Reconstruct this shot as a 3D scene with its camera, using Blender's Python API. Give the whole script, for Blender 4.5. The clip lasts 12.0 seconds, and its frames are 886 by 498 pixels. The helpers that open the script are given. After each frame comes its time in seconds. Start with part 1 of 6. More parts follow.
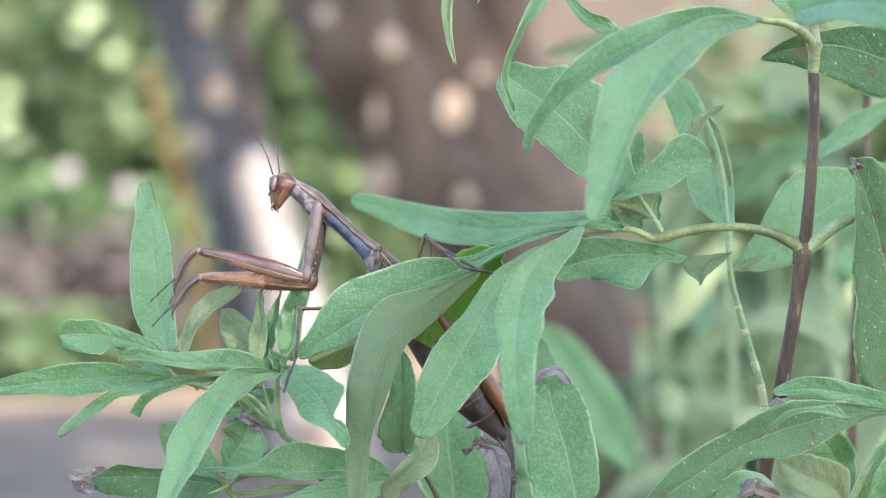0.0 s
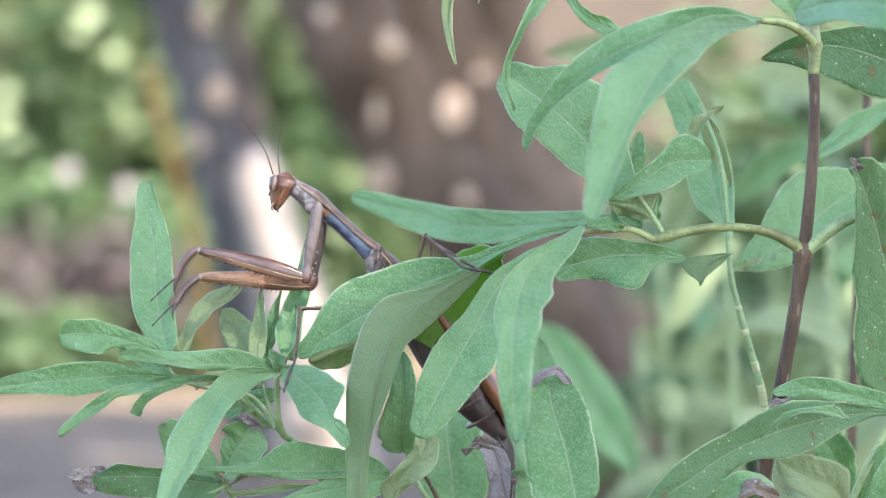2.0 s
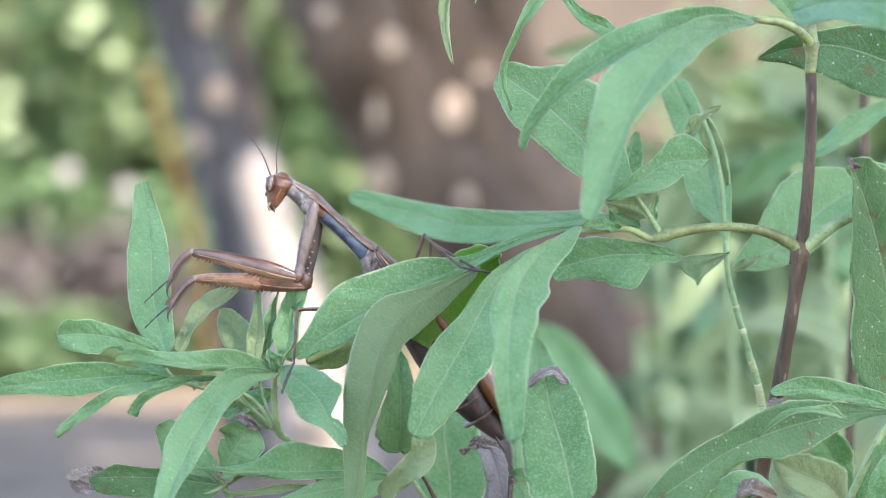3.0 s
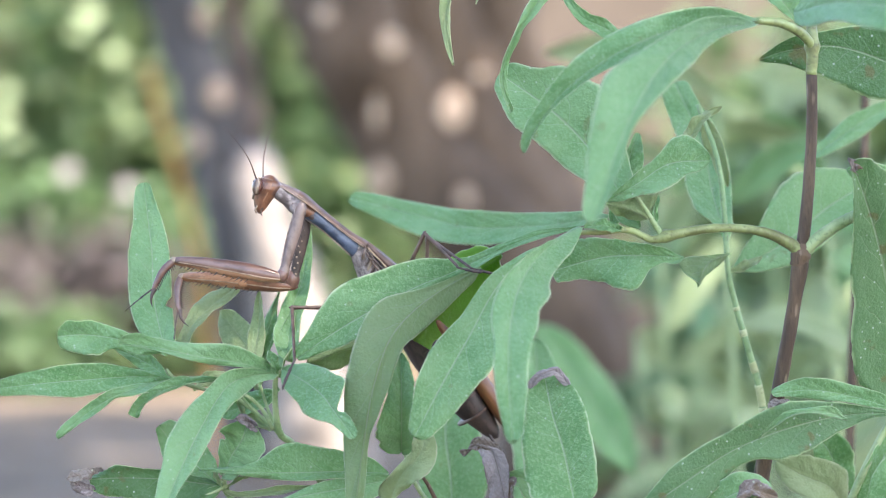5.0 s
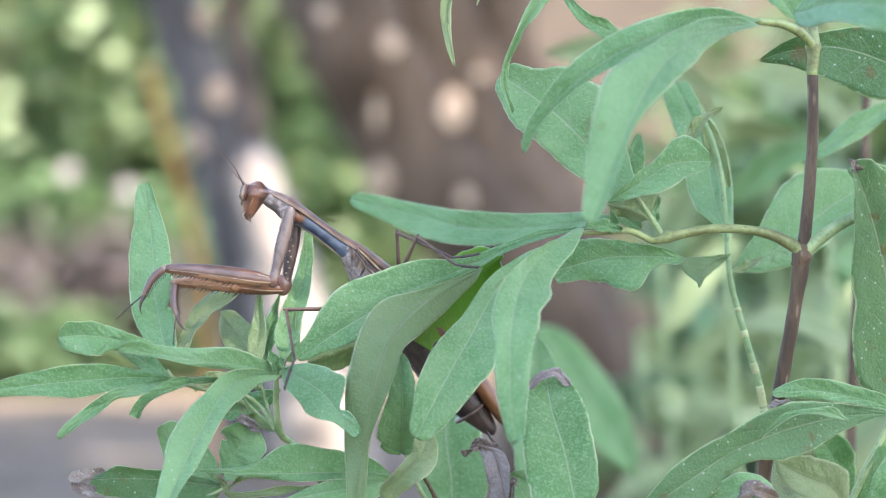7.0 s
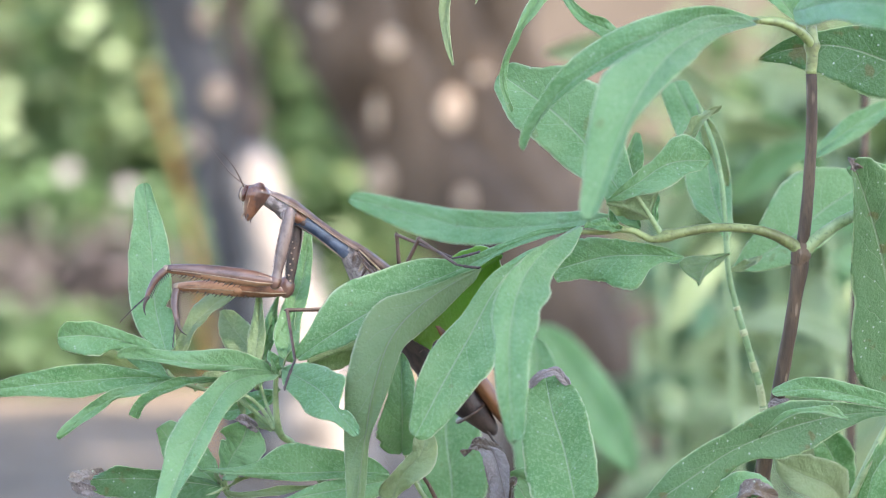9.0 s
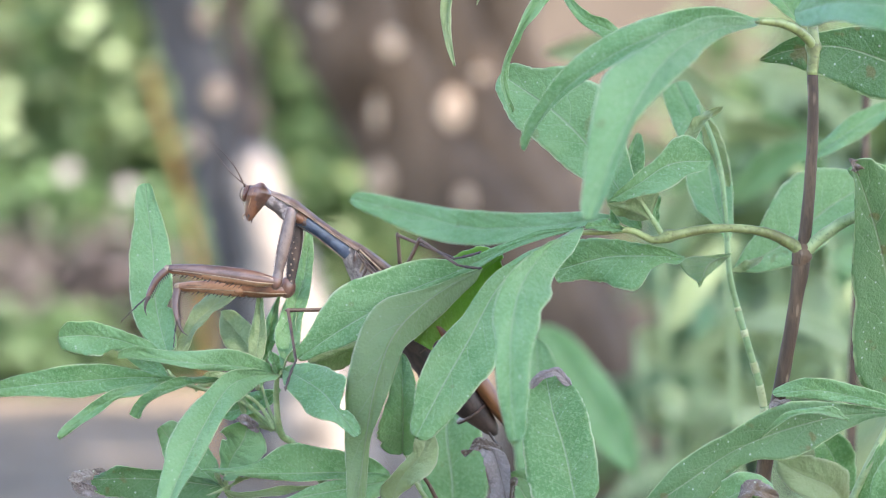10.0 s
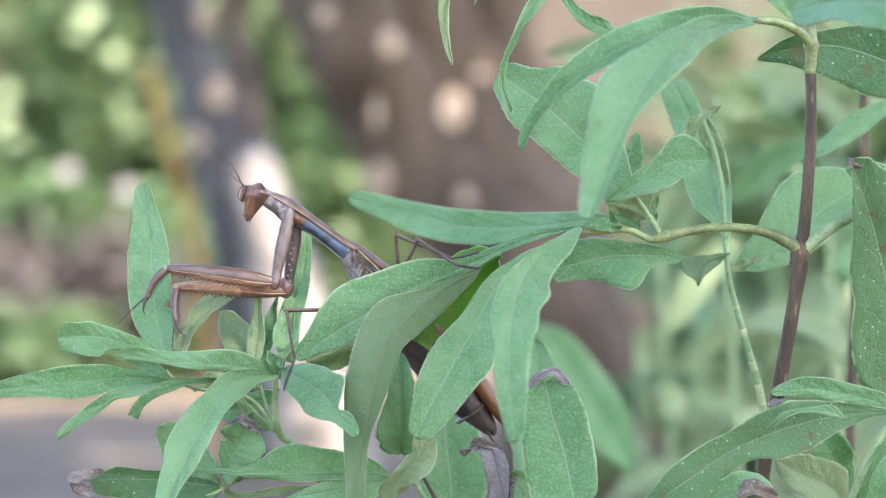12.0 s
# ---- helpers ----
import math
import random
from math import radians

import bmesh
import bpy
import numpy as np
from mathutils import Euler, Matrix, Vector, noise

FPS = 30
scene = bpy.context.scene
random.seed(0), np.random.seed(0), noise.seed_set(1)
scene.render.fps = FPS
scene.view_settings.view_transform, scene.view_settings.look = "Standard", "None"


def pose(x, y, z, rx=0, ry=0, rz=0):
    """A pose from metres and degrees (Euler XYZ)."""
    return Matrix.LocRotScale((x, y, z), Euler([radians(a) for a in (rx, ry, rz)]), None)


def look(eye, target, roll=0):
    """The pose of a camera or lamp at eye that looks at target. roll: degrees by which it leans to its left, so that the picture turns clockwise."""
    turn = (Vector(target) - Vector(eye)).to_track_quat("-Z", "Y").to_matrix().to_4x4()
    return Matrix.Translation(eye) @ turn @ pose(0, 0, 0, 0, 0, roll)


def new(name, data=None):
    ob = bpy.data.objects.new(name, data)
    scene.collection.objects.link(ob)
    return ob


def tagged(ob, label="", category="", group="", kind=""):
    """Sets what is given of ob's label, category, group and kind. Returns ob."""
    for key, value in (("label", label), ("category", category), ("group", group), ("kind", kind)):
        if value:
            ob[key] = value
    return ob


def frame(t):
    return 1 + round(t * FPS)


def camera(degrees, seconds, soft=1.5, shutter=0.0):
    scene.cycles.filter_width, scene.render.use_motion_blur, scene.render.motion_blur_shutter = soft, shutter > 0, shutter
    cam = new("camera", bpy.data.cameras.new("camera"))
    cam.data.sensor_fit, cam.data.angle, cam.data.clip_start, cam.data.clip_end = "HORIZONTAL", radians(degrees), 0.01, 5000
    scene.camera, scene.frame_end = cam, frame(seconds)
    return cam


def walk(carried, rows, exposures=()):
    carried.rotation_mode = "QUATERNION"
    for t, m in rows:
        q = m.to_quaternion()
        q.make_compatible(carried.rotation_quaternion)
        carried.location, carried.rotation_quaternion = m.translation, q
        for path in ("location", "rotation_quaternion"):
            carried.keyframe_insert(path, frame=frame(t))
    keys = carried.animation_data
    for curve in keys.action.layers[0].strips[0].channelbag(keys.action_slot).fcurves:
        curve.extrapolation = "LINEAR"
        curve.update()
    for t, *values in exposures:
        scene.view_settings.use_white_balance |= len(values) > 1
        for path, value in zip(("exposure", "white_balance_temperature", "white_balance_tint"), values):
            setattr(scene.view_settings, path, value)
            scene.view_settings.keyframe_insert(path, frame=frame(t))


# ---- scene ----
from mathutils.bvhtree import BVHTree

# ---- camera ----
EYE = 0.32                     # height of the lens over the ground
MM = 0.001
SUN_WAY = Vector((0.46, -0.42, 0.78)).normalized()   # towards the sun

cam = camera(15.94, 12.0, soft=1.2)
cam.data.dof.use_dof = True
cam.data.dof.focus_distance = 0.70
cam.data.dof.aperture_fstop = 16.0
STAND = look((0, -0.70, EYE), (0, 0, EYE))
walk(cam, [(0, STAND), (12, STAND)], exposures=[(0, 2.55, 6650, 13), (12, 2.55, 6650, 13)])

# ---- light ----
world = bpy.data.worlds.new("sky")
scene.world = world
world.use_nodes = True
wn = world.node_tree.nodes
sky = wn.new("ShaderNodeTexSky")
sky.sky_type, sky.sun_disc = "NISHITA", False
sky.sun_elevation = math.asin(SUN_WAY.z)
sky.sun_rotation = math.atan2(SUN_WAY.x, SUN_WAY.y)
sky.air_density, sky.dust_density = 1.0, 1.5
world.node_tree.links.new(sky.outputs[0], wn["Background"].inputs[0])
wn["Background"].inputs[1].default_value = 0.15
lamp = bpy.data.lights.new("sun", "SUN")
lamp.energy, lamp.angle, lamp.color = 3.2, radians(0.53), (1.0, 0.93, 0.84)
new("sun", lamp).matrix_world = look(SUN_WAY * 20, (0, 0, 0))


# ---- materials ----
def material(name):
    m = bpy.data.materials.new(name)
    m.use_nodes = True
    return m, m.node_tree.nodes, m.node_tree.links, m.node_tree.nodes["Principled BSDF"]


def math_node(nodes, links, op, a, b=None, c=None, clamp=False):
    n = nodes.new("ShaderNodeMath")
    n.operation, n.use_clamp = op, clamp
    for i, v in enumerate((a, b, c)):
        if v is None:
            continue
        if isinstance(v, (int, float)):
            n.inputs[i].default_value = v
        else:
            links.new(v, n.inputs[i])
    return n.outputs[0]


def mix_node(nodes, links, fac, a, b):
    n = nodes.new("ShaderNodeMix")
    n.data_type = "RGBA"
    for sock, v in ((n.inputs["Factor"], fac), (n.inputs[6], a), (n.inputs[7], b)):
        if isinstance(v, (int, float)):
            sock.default_value = v
        elif isinstance(v, tuple):
            sock.default_value = (*v, 1)
        else:
            links.new(v, sock)
    return n.outputs[2]


def noise_node(nodes, links, scale, detail=3.0, rough=0.55, coords=None):
    n = nodes.new("ShaderNodeTexNoise")
    n.inputs["Scale"].default_value, n.inputs["Detail"].default_value = scale, detail
    n.inputs["Roughness"].default_value = rough
    if coords is None:
        coords = nodes.new("ShaderNodeTexCoord").outputs["Object"]
    links.new(coords, n.inputs["Vector"])
    return n.outputs["Fac"]


def ramp_node(nodes, links, fac, lo, hi, a=0.0, b=1.0):
    n = nodes.new("ShaderNodeMapRange")
    n.interpolation_type = "SMOOTHSTEP"
    links.new(fac, n.inputs[0])
    for i, v in enumerate((lo, hi, a, b)):
        n.inputs[i + 1].default_value = v
    return n.outputs[0]


def bump_node(nodes, links, height, strength, distance):
    n = nodes.new("ShaderNodeBump")
    n.inputs["Strength"].default_value, n.inputs["Distance"].default_value = strength, distance
    links.new(height, n.inputs["Height"])
    return n.outputs[0]


def leaf_material(name, deep, pale, vein, through_colour, veins=8.0, gloss=0.5, thin=0.35, spots=0.5, dry=0.0):
    """Leaf skin: pale midrib and side veins from the blade's own coordinates, fine felt, dust specks, brown blemishes."""
    m, n, l, bsdf = material(name)
    uv = n.new("ShaderNodeUVMap").outputs[0]
    sep = n.new("ShaderNodeSeparateXYZ")
    l.new(uv, sep.inputs[0])
    u, side = sep.outputs[0], math_node(n, l, "ABSOLUTE", sep.outputs[1])
    rnd = n.new("ShaderNodeObjectInfo").outputs["Random"]
    blot = noise_node(n, l, 110.0, 3)
    fine = noise_node(n, l, 1400.0, 2, 0.7)
    wob = noise_node(n, l, 300.0, 2)
    # side veins sweep forwards from the midrib
    s = math_node(n, l, "MULTIPLY_ADD", u, veins, math_node(n, l, "MULTIPLY", side, -1.5))
    s = math_node(n, l, "ADD", s, math_node(n, l, "MULTIPLY", wob, 0.35))
    tri = math_node(n, l, "PINGPONG", s, 0.5)
    vmask = ramp_node(n, l, tri, 0.035, 0.0)
    fade = ramp_node(n, l, side, 0.95, 0.25)
    vmask = math_node(n, l, "MULTIPLY", vmask, fade)
    mid = ramp_node(n, l, side, 0.04, 0.012)
    mask = math_node(n, l, "MAXIMUM", mid, math_node(n, l, "MULTIPLY", vmask, 0.5))
    tone = math_node(n, l, "MULTIPLY_ADD", blot, 2.0, math_node(n, l, "MULTIPLY_ADD", rnd, 0.7, -0.9), True)
    col = mix_node(n, l, tone, deep, pale)
    col = mix_node(n, l, ramp_node(n, l, fine, 0.47, 0.62, 0, 0.7), col, pale)
    col = mix_node(n, l, math_node(n, l, "MULTIPLY", mask, 0.75), col, vein)
    # pale dust specks and brown blemishes
    speck = n.new("ShaderNodeTexVoronoi")
    speck.inputs["Scale"].default_value = 520.0
    l.new(n.new("ShaderNodeTexCoord").outputs["Object"], speck.inputs["Vector"])
    sm = ramp_node(n, l, speck.outputs["Distance"], 0.17, 0.06)
    sm = math_node(n, l, "MULTIPLY", sm, ramp_node(n, l, blot, 0.4, 0.56, 0, 1.5 * spots))
    col = mix_node(n, l, sm, col, (0.55, 0.63, 0.5))
    brown = noise_node(n, l, 190.0, 2, 0.5)
    col = mix_node(n, l, ramp_node(n, l, brown, 0.68 - 0.2 * dry, 0.73 - 0.15 * dry, 0, 0.8 * spots), col, (0.16, 0.11, 0.06))
    # worn pale rim
    rim = math_node(n, l, "MULTIPLY", ramp_node(n, l, side, 0.93, 0.985, 0.0, 0.75), ramp_node(n, l, wob, 0.32, 0.52))
    col = mix_node(n, l, rim, col, tuple(min(0.7, c * 1.5) for c in vein))
    l.new(col, bsdf.inputs["Base Color"])
    bsdf.inputs["Roughness"].default_value = gloss
    bsdf.inputs["Specular IOR Level"].default_value = 0.35
    bsdf.inputs["Sheen Weight"].default_value = 0.12
    h = math_node(n, l, "MULTIPLY_ADD", mask, -0.55, math_node(n, l, "MULTIPLY", fine, 0.9))
    h = math_node(n, l, "ADD", h, math_node(n, l, "MULTIPLY", noise_node(n, l, 520.0, 2), 0.9))
    h = math_node(n, l, "ADD", h, math_node(n, l, "MULTIPLY", tri, 0.5))
    l.new(bump_node(n, l, h, 0.62, 0.0008), bsdf.inputs["Normal"])
    glow = n.new("ShaderNodeBsdfTranslucent")
    l.new(mix_node(n, l, math_node(n, l, "MULTIPLY", mask, 0.6), through_colour, deep), glow.inputs[0])
    mix = n.new("ShaderNodeMixShader")
    mix.inputs[0].default_value = thin
    l.new(bsdf.outputs[0], mix.inputs[1])
    l.new(glow.outputs[0], mix.inputs[2])
    l.new(mix.outputs[0], n["Material Output"].inputs[0])
    return m


LEAF_TOP = leaf_material("leaf_upper_skin", (0.117, 0.258, 0.106), (0.262, 0.44, 0.226), (0.42, 0.54, 0.31), (0.2, 0.45, 0.05))
LEAF_UNDER = leaf_material("leaf_under_skin", (0.165, 0.245, 0.12), (0.26, 0.35, 0.195), (0.44, 0.52, 0.33), (0.22, 0.44, 0.07), gloss=0.6, spots=0.2, thin=0.48)
# for young leaves and for ones with sunlight put into a paler colour
LEAF_YOUNG_LIT = leaf_material("young_lit_leaf_skin", (0.26, 0.345, 0.17), (0.4, 0.48, 0.27), (0.48, 0.54, 0.33), (0.36, 0.46, 0.2), spots=0.2, thin=0.45)
LEAF_DRY = leaf_material("dead_leaf_skin", (0.075, 0.05, 0.036), (0.36, 0.32, 0.3), (0.2, 0.15, 0.11), (0.2, 0.13, 0.08), gloss=0.75, thin=0.15, spots=1.0, dry=0.5)
LEAF_LILAC = leaf_material("lilac_dead_leaf_skin", (0.17, 0.14, 0.135), (0.42, 0.38, 0.39), (0.2, 0.16, 0.14), (0.3, 0.24, 0.22), gloss=0.7, thin=0.2, spots=0.6, dry=0.2)
LEAF_SCARRED = leaf_material("scarred_leaf_skin", (0.068, 0.153, 0.064), (0.142, 0.252, 0.124), (0.36, 0.46, 0.25), (0.17, 0.38, 0.04), spots=1.0, dry=0.2)
# a greener underside, the light shining through it put into the colour
LEAF_LIT_THROUGH = leaf_material("lit_through_leaf_skin", (0.12, 0.24, 0.035), (0.18, 0.32, 0.06), (0.3, 0.42, 0.12), (0.22, 0.5, 0.02), gloss=0.6, spots=0.1, thin=0.6)
LEAF_FAR = leaf_material("far_leaf_skin", (0.078, 0.146, 0.055), (0.162, 0.246, 0.112), (0.17, 0.21, 0.12), (0.14, 0.24, 0.08), gloss=0.5, thin=0.4, spots=0.0)


def skin_material(name, a, b, scale, gloss=0.5, bump=0.3, depth=0.0003, streak=(1, 1, 1), specks=None, coat=0.0, marks=0.6):
    """Bark, stalk or insect shell: two tones in stretched noise, small marks, a fine relief."""
    m, n, l, bsdf = material(name)
    mp = n.new("ShaderNodeMapping")
    mp.inputs["Scale"].default_value = streak
    l.new(n.new("ShaderNodeTexCoord").outputs["Object"], mp.inputs[0])
    big = noise_node(n, l, scale, 4, 0.6, mp.outputs[0])
    fine = noise_node(n, l, scale * 7, 3, 0.6, mp.outputs[0])
    col = mix_node(n, l, ramp_node(n, l, big, 0.38, 0.62), a, b)
    dark = tuple(c * 0.55 for c in a)
    col = mix_node(n, l, ramp_node(n, l, fine, 0.52, 0.72, 0, marks), col, dark)
    if specks:
        v = n.new("ShaderNodeTexVoronoi")
        v.inputs["Scale"].default_value = specks[0]
        l.new(mp.outputs[0], v.inputs["Vector"])
        col = mix_node(n, l, ramp_node(n, l, v.outputs["Distance"], 0.22, 0.12), col, specks[1])
    l.new(col, bsdf.inputs["Base Color"])
    bsdf.inputs["Roughness"].default_value = gloss
    bsdf.inputs["Coat Weight"].default_value = coat
    h = math_node(n, l, "MULTIPLY_ADD", fine, 0.5, big)
    l.new(bump_node(n, l, h, bump, depth), bsdf.inputs["Normal"])
    return m


STEM_BARK = skin_material("stem_bark", (0.045, 0.026, 0.014), (0.112, 0.072, 0.041), 260, 0.65, 0.7, 0.0004, (1, 1, 0.2), (420, (0.17, 0.125, 0.085)))
STEM_GREEN = skin_material("green_stalk_skin", (0.2, 0.29, 0.12), (0.32, 0.41, 0.2), 160, 0.5, 0.2, 0.0002, (1, 1, 1))
STEM_MOTTLED = skin_material("mottled_stalk_skin", (0.12, 0.135, 0.05), (0.27, 0.33, 0.13), 120, 0.45, 0.3, 0.0003, (1, 1, 1))
STEM_BANDED = skin_material("banded_stalk_skin", (0.16, 0.27, 0.11), (0.24, 0.35, 0.16), 95, 0.5, 0.2, 0.0002)
BARK_BROWN = skin_material("brown_tree_bark", (0.068, 0.043, 0.025), (0.14, 0.093, 0.059), 14, 0.85, 0.8, 0.01, (1, 1, 0.3))
BARK_GREY = skin_material("grey_tree_bark", (0.07, 0.062, 0.058), (0.128, 0.115, 0.108), 14, 0.85, 0.7, 0.008, (1, 1, 0.3))
BARK_SUNLIT = skin_material("sunlit_tree_bark", (0.2, 0.165, 0.138), (0.31, 0.265, 0.23), 12, 0.8, 0.5, 0.005, (1, 1, 0.4))
TWIG_TAN = skin_material("tan_cane_skin", (0.55, 0.23, 0.05), (0.65, 0.32, 0.09), 40, 0.6, 0.3, 0.002, (1, 1, 0.3))
BLOSSOM = leaf_material("withered_blossom", (0.12, 0.096, 0.09), (0.21, 0.172, 0.165), (0.2, 0.17, 0.15), (0.2, 0.16, 0.14), spots=0.0)
# bark in the colour of a sun dapple
BARK_DAPPLED = skin_material("dappled_bark", (0.42, 0.29, 0.2), (0.58, 0.43, 0.31), 40, 0.8, 0.4, 0.002)
SOIL = skin_material("dry_soil", (0.085, 0.06, 0.036), (0.195, 0.142, 0.092), 3.0, 0.95, 0.8, 0.02, (1, 1, 1), (9.0, (0.24, 0.2, 0.17)))
PLASTER = skin_material("wall_plaster", (0.098, 0.077, 0.058), (0.132, 0.104, 0.08), 2.0, 0.9, 0.5, 0.004)
SHELL_BROWN = skin_material("shell_brown", (0.055, 0.031, 0.022), (0.115, 0.069, 0.05), 520, 0.45, 0.5, 0.0002, (0.6, 1, 1), None, 0.0, 0.4)
SHELL_RUST = skin_material("shell_rust", (0.095, 0.038, 0.02), (0.185, 0.08, 0.042), 460, 0.34, 0.6, 0.00025, (0.6, 1, 1), None, 0.25, 0.5)
WING_SKIN = skin_material("wing_skin", (0.09, 0.034, 0.012), (0.19, 0.078, 0.028), 300, 0.45, 0.4, 0.0002, (0.2, 1, 1))
SHELL_GREY = skin_material("shell_grey", (0.12, 0.093, 0.086), (0.33, 0.28, 0.265), 620, 0.42, 0.9, 0.0004, (0.7, 1, 1))
SHELL_BLUE = skin_material("shell_slate_blue", (0.026, 0.036, 0.062), (0.085, 0.108, 0.155), 420, 0.33, 0.5, 0.00022, (0.5, 1, 1), None, 0.2, 0.4)
SHELL_DARK = skin_material("shell_dark", (0.03, 0.022, 0.02), (0.075, 0.05, 0.042), 380, 0.5, 0.3, 0.00015, (0.5, 1, 1))
SHELL_COCOA = skin_material("shell_cocoa", (0.075, 0.036, 0.026), (0.15, 0.08, 0.06), 380, 0.28, 0.4, 0.0002, (0.5, 1, 1), None, 0.35, 0.3)
SHELL_LILAC = skin_material("shell_lilac", (0.09, 0.058, 0.049), (0.165, 0.118, 0.102), 380, 0.36, 0.5, 0.00022, (0.5, 1, 1), None, 0.25, 0.3)
SHELL_TAN = skin_material("shell_tan", (0.21, 0.095, 0.045), (0.34, 0.185, 0.105), 420, 0.34, 0.5, 0.00025, (0.5, 1, 1), None, 0.25, 0.4)
SHELL_RED = skin_material("shell_red", (0.07, 0.018, 0.012), (0.13, 0.04, 0.026), 420, 0.35, 0.2, 0.0001, (0.35, 1, 1))
SHELL_PALE = skin_material("shell_cream", (0.2, 0.14, 0.095), (0.33, 0.25, 0.175), 500, 0.5, 0.1, 0.0001)
EYE_SHELL = skin_material("eye_shell", (0.1, 0.058, 0.04), (0.25, 0.18, 0.135), 520, 0.25, 0.05, 0.0001, (0.2, 1, 2.2), None, 0.5)


# ---- mesh helpers ----
def mesh_data(name, verts, faces, mats, slots=None, uvs=None, smooth=True):
    me = bpy.data.meshes.new(name)
    me.from_pydata([tuple(v) for v in verts], [], faces)
    for m in mats:
        me.materials.append(m)
    if slots:
        me.polygons.foreach_set("material_index", slots)
    if uvs is not None:
        layer = me.uv_layers.new(name="UVMap")
        idx = np.empty(len(me.loops), dtype=np.int32)
        me.loops.foreach_get("vertex_index", idx)
        layer.data.foreach_set("uv", np.asarray(uvs, dtype=np.float32)[idx].ravel())
    if smooth:
        me.polygons.foreach_set("use_smooth", [True] * len(me.polygons))
    me.update()
    return me


def part(name, me, parent, at=(0, 0, 0), label=""):
    ob = new(name, me)
    ob.parent = parent
    ob.location = at
    return tagged(ob, label)


def spline(points, count):
    """Points along a smooth curve through the given ones."""
    p = [Vector(q) for q in points]
    if len(p) == 2:
        return [p[0].lerp(p[1], i / (count - 1)) for i in range(count)]
    p = [p[0] * 2 - p[1]] + p + [p[-1] * 2 - p[-2]]
    lengths = [max((p[i + 1] - p[i]).length, 1e-6) for i in range(1, len(p) - 2)]
    total, out = sum(lengths), []
    for k in range(count):
        d, i = total * k / (count - 1), 0
        while i < len(lengths) - 1 and d > lengths[i]:
            d -= lengths[i]
            i += 1
        t = min(d / lengths[i], 1.0)
        a, b, c, e = p[i], p[i + 1], p[i + 2], p[i + 3]
        out.append(0.5 * ((2 * b) + (c - a) * t + (2 * a - 5 * b + 4 * c - e) * t * t + (3 * b - a - 3 * c + e) * t ** 3))
    return out


def tube(path, radii, sides=10, flat=1.0, rough=0.0, seed=0):
    """Verts and faces of a round stalk along the path, closed at both ends."""
    verts, faces, n = [], [], len(path)
    ref = Vector((0.13, -1, 0.21)).normalized()
    for i, c in enumerate(path):
        t = (path[min(i + 1, n - 1)] - path[max(i - 1, 0)]).normalized()
        a = (ref - t * ref.dot(t)).normalized()
        b = t.cross(a)
        for k in range(sides):
            w = 2 * math.pi * k / sides
            r = radii[i]
            if rough:
                r *= 1 + rough * noise.noise(Vector((math.cos(w) * 1.5, math.sin(w) * 1.5, i * 0.45 + seed)))
            verts.append(c + a * (math.cos(w) * r) + b * (math.sin(w) * r * flat))
    for i in range(n - 1):
        for k in range(sides):
            j = (k + 1) % sides
            faces.append((i * sides + k, i * sides + j, (i + 1) * sides + j, (i + 1) * sides + k))
    faces.append(tuple(range(sides - 1, -1, -1)))
    faces.append(tuple((n - 1) * sides + k for k in range(sides)))
    return verts, faces


def taper(radii, count):
    """Radii spread evenly over count rings."""
    x = np.linspace(0, len(radii) - 1, count)
    return [float(v) for v in np.interp(x, range(len(radii)), radii)]


# ---- leaves and twigs ----
ROOT = Vector((0.075, 0.012, 0.0))       # where the shrub leaves the ground


def spot(p):
    """A place given in millimetres from the point that the lens is aimed at."""
    return Vector((p[0] * MM, p[1] * MM, EYE + p[2] * MM))


def stalk(shrub, points, radii, skin, label="", nodes=()):
    """A twig of the shrub, a part of it; nodes: places along it (0 to 1) where it swells."""
    path = [spot(p) for p in points]
    start = path[0].copy()
    count = max(8, 7 * len(points))
    line = spline([q - start for q in path], count)
    rad = taper([r * 0.5 * MM for r in radii], count)
    for s in nodes:
        for i in range(count):
            rad[i] *= 1 + 0.35 * math.exp(-((i / (count - 1) - s) * count / 1.6) ** 2)
    v, f = tube(line, rad, 10, 1.0, 0.1, seed=points[0][0])
    ob = part("branch", mesh_data("branch", v, f, [skin]), shrub, start - ROOT, label)
    ob["start"] = tuple(start)
    return ob


LEAVES = {}


def eased(values, u):
    """The value at u (0 to 1) on a smooth curve through evenly spaced values, never below nought."""
    x = u * (len(values) - 1)
    i = min(int(x), len(values) - 2)
    t = x - i
    a, b, c, d = (values[min(max(j, 0), len(values) - 1)] for j in (i - 1, i, i + 1, i + 2))
    return max(0.0, 0.5 * (2 * b + (c - a) * t + (2 * a - 5 * b + 4 * c - d) * t * t + (3 * b - a - 3 * c + d) * t ** 3))



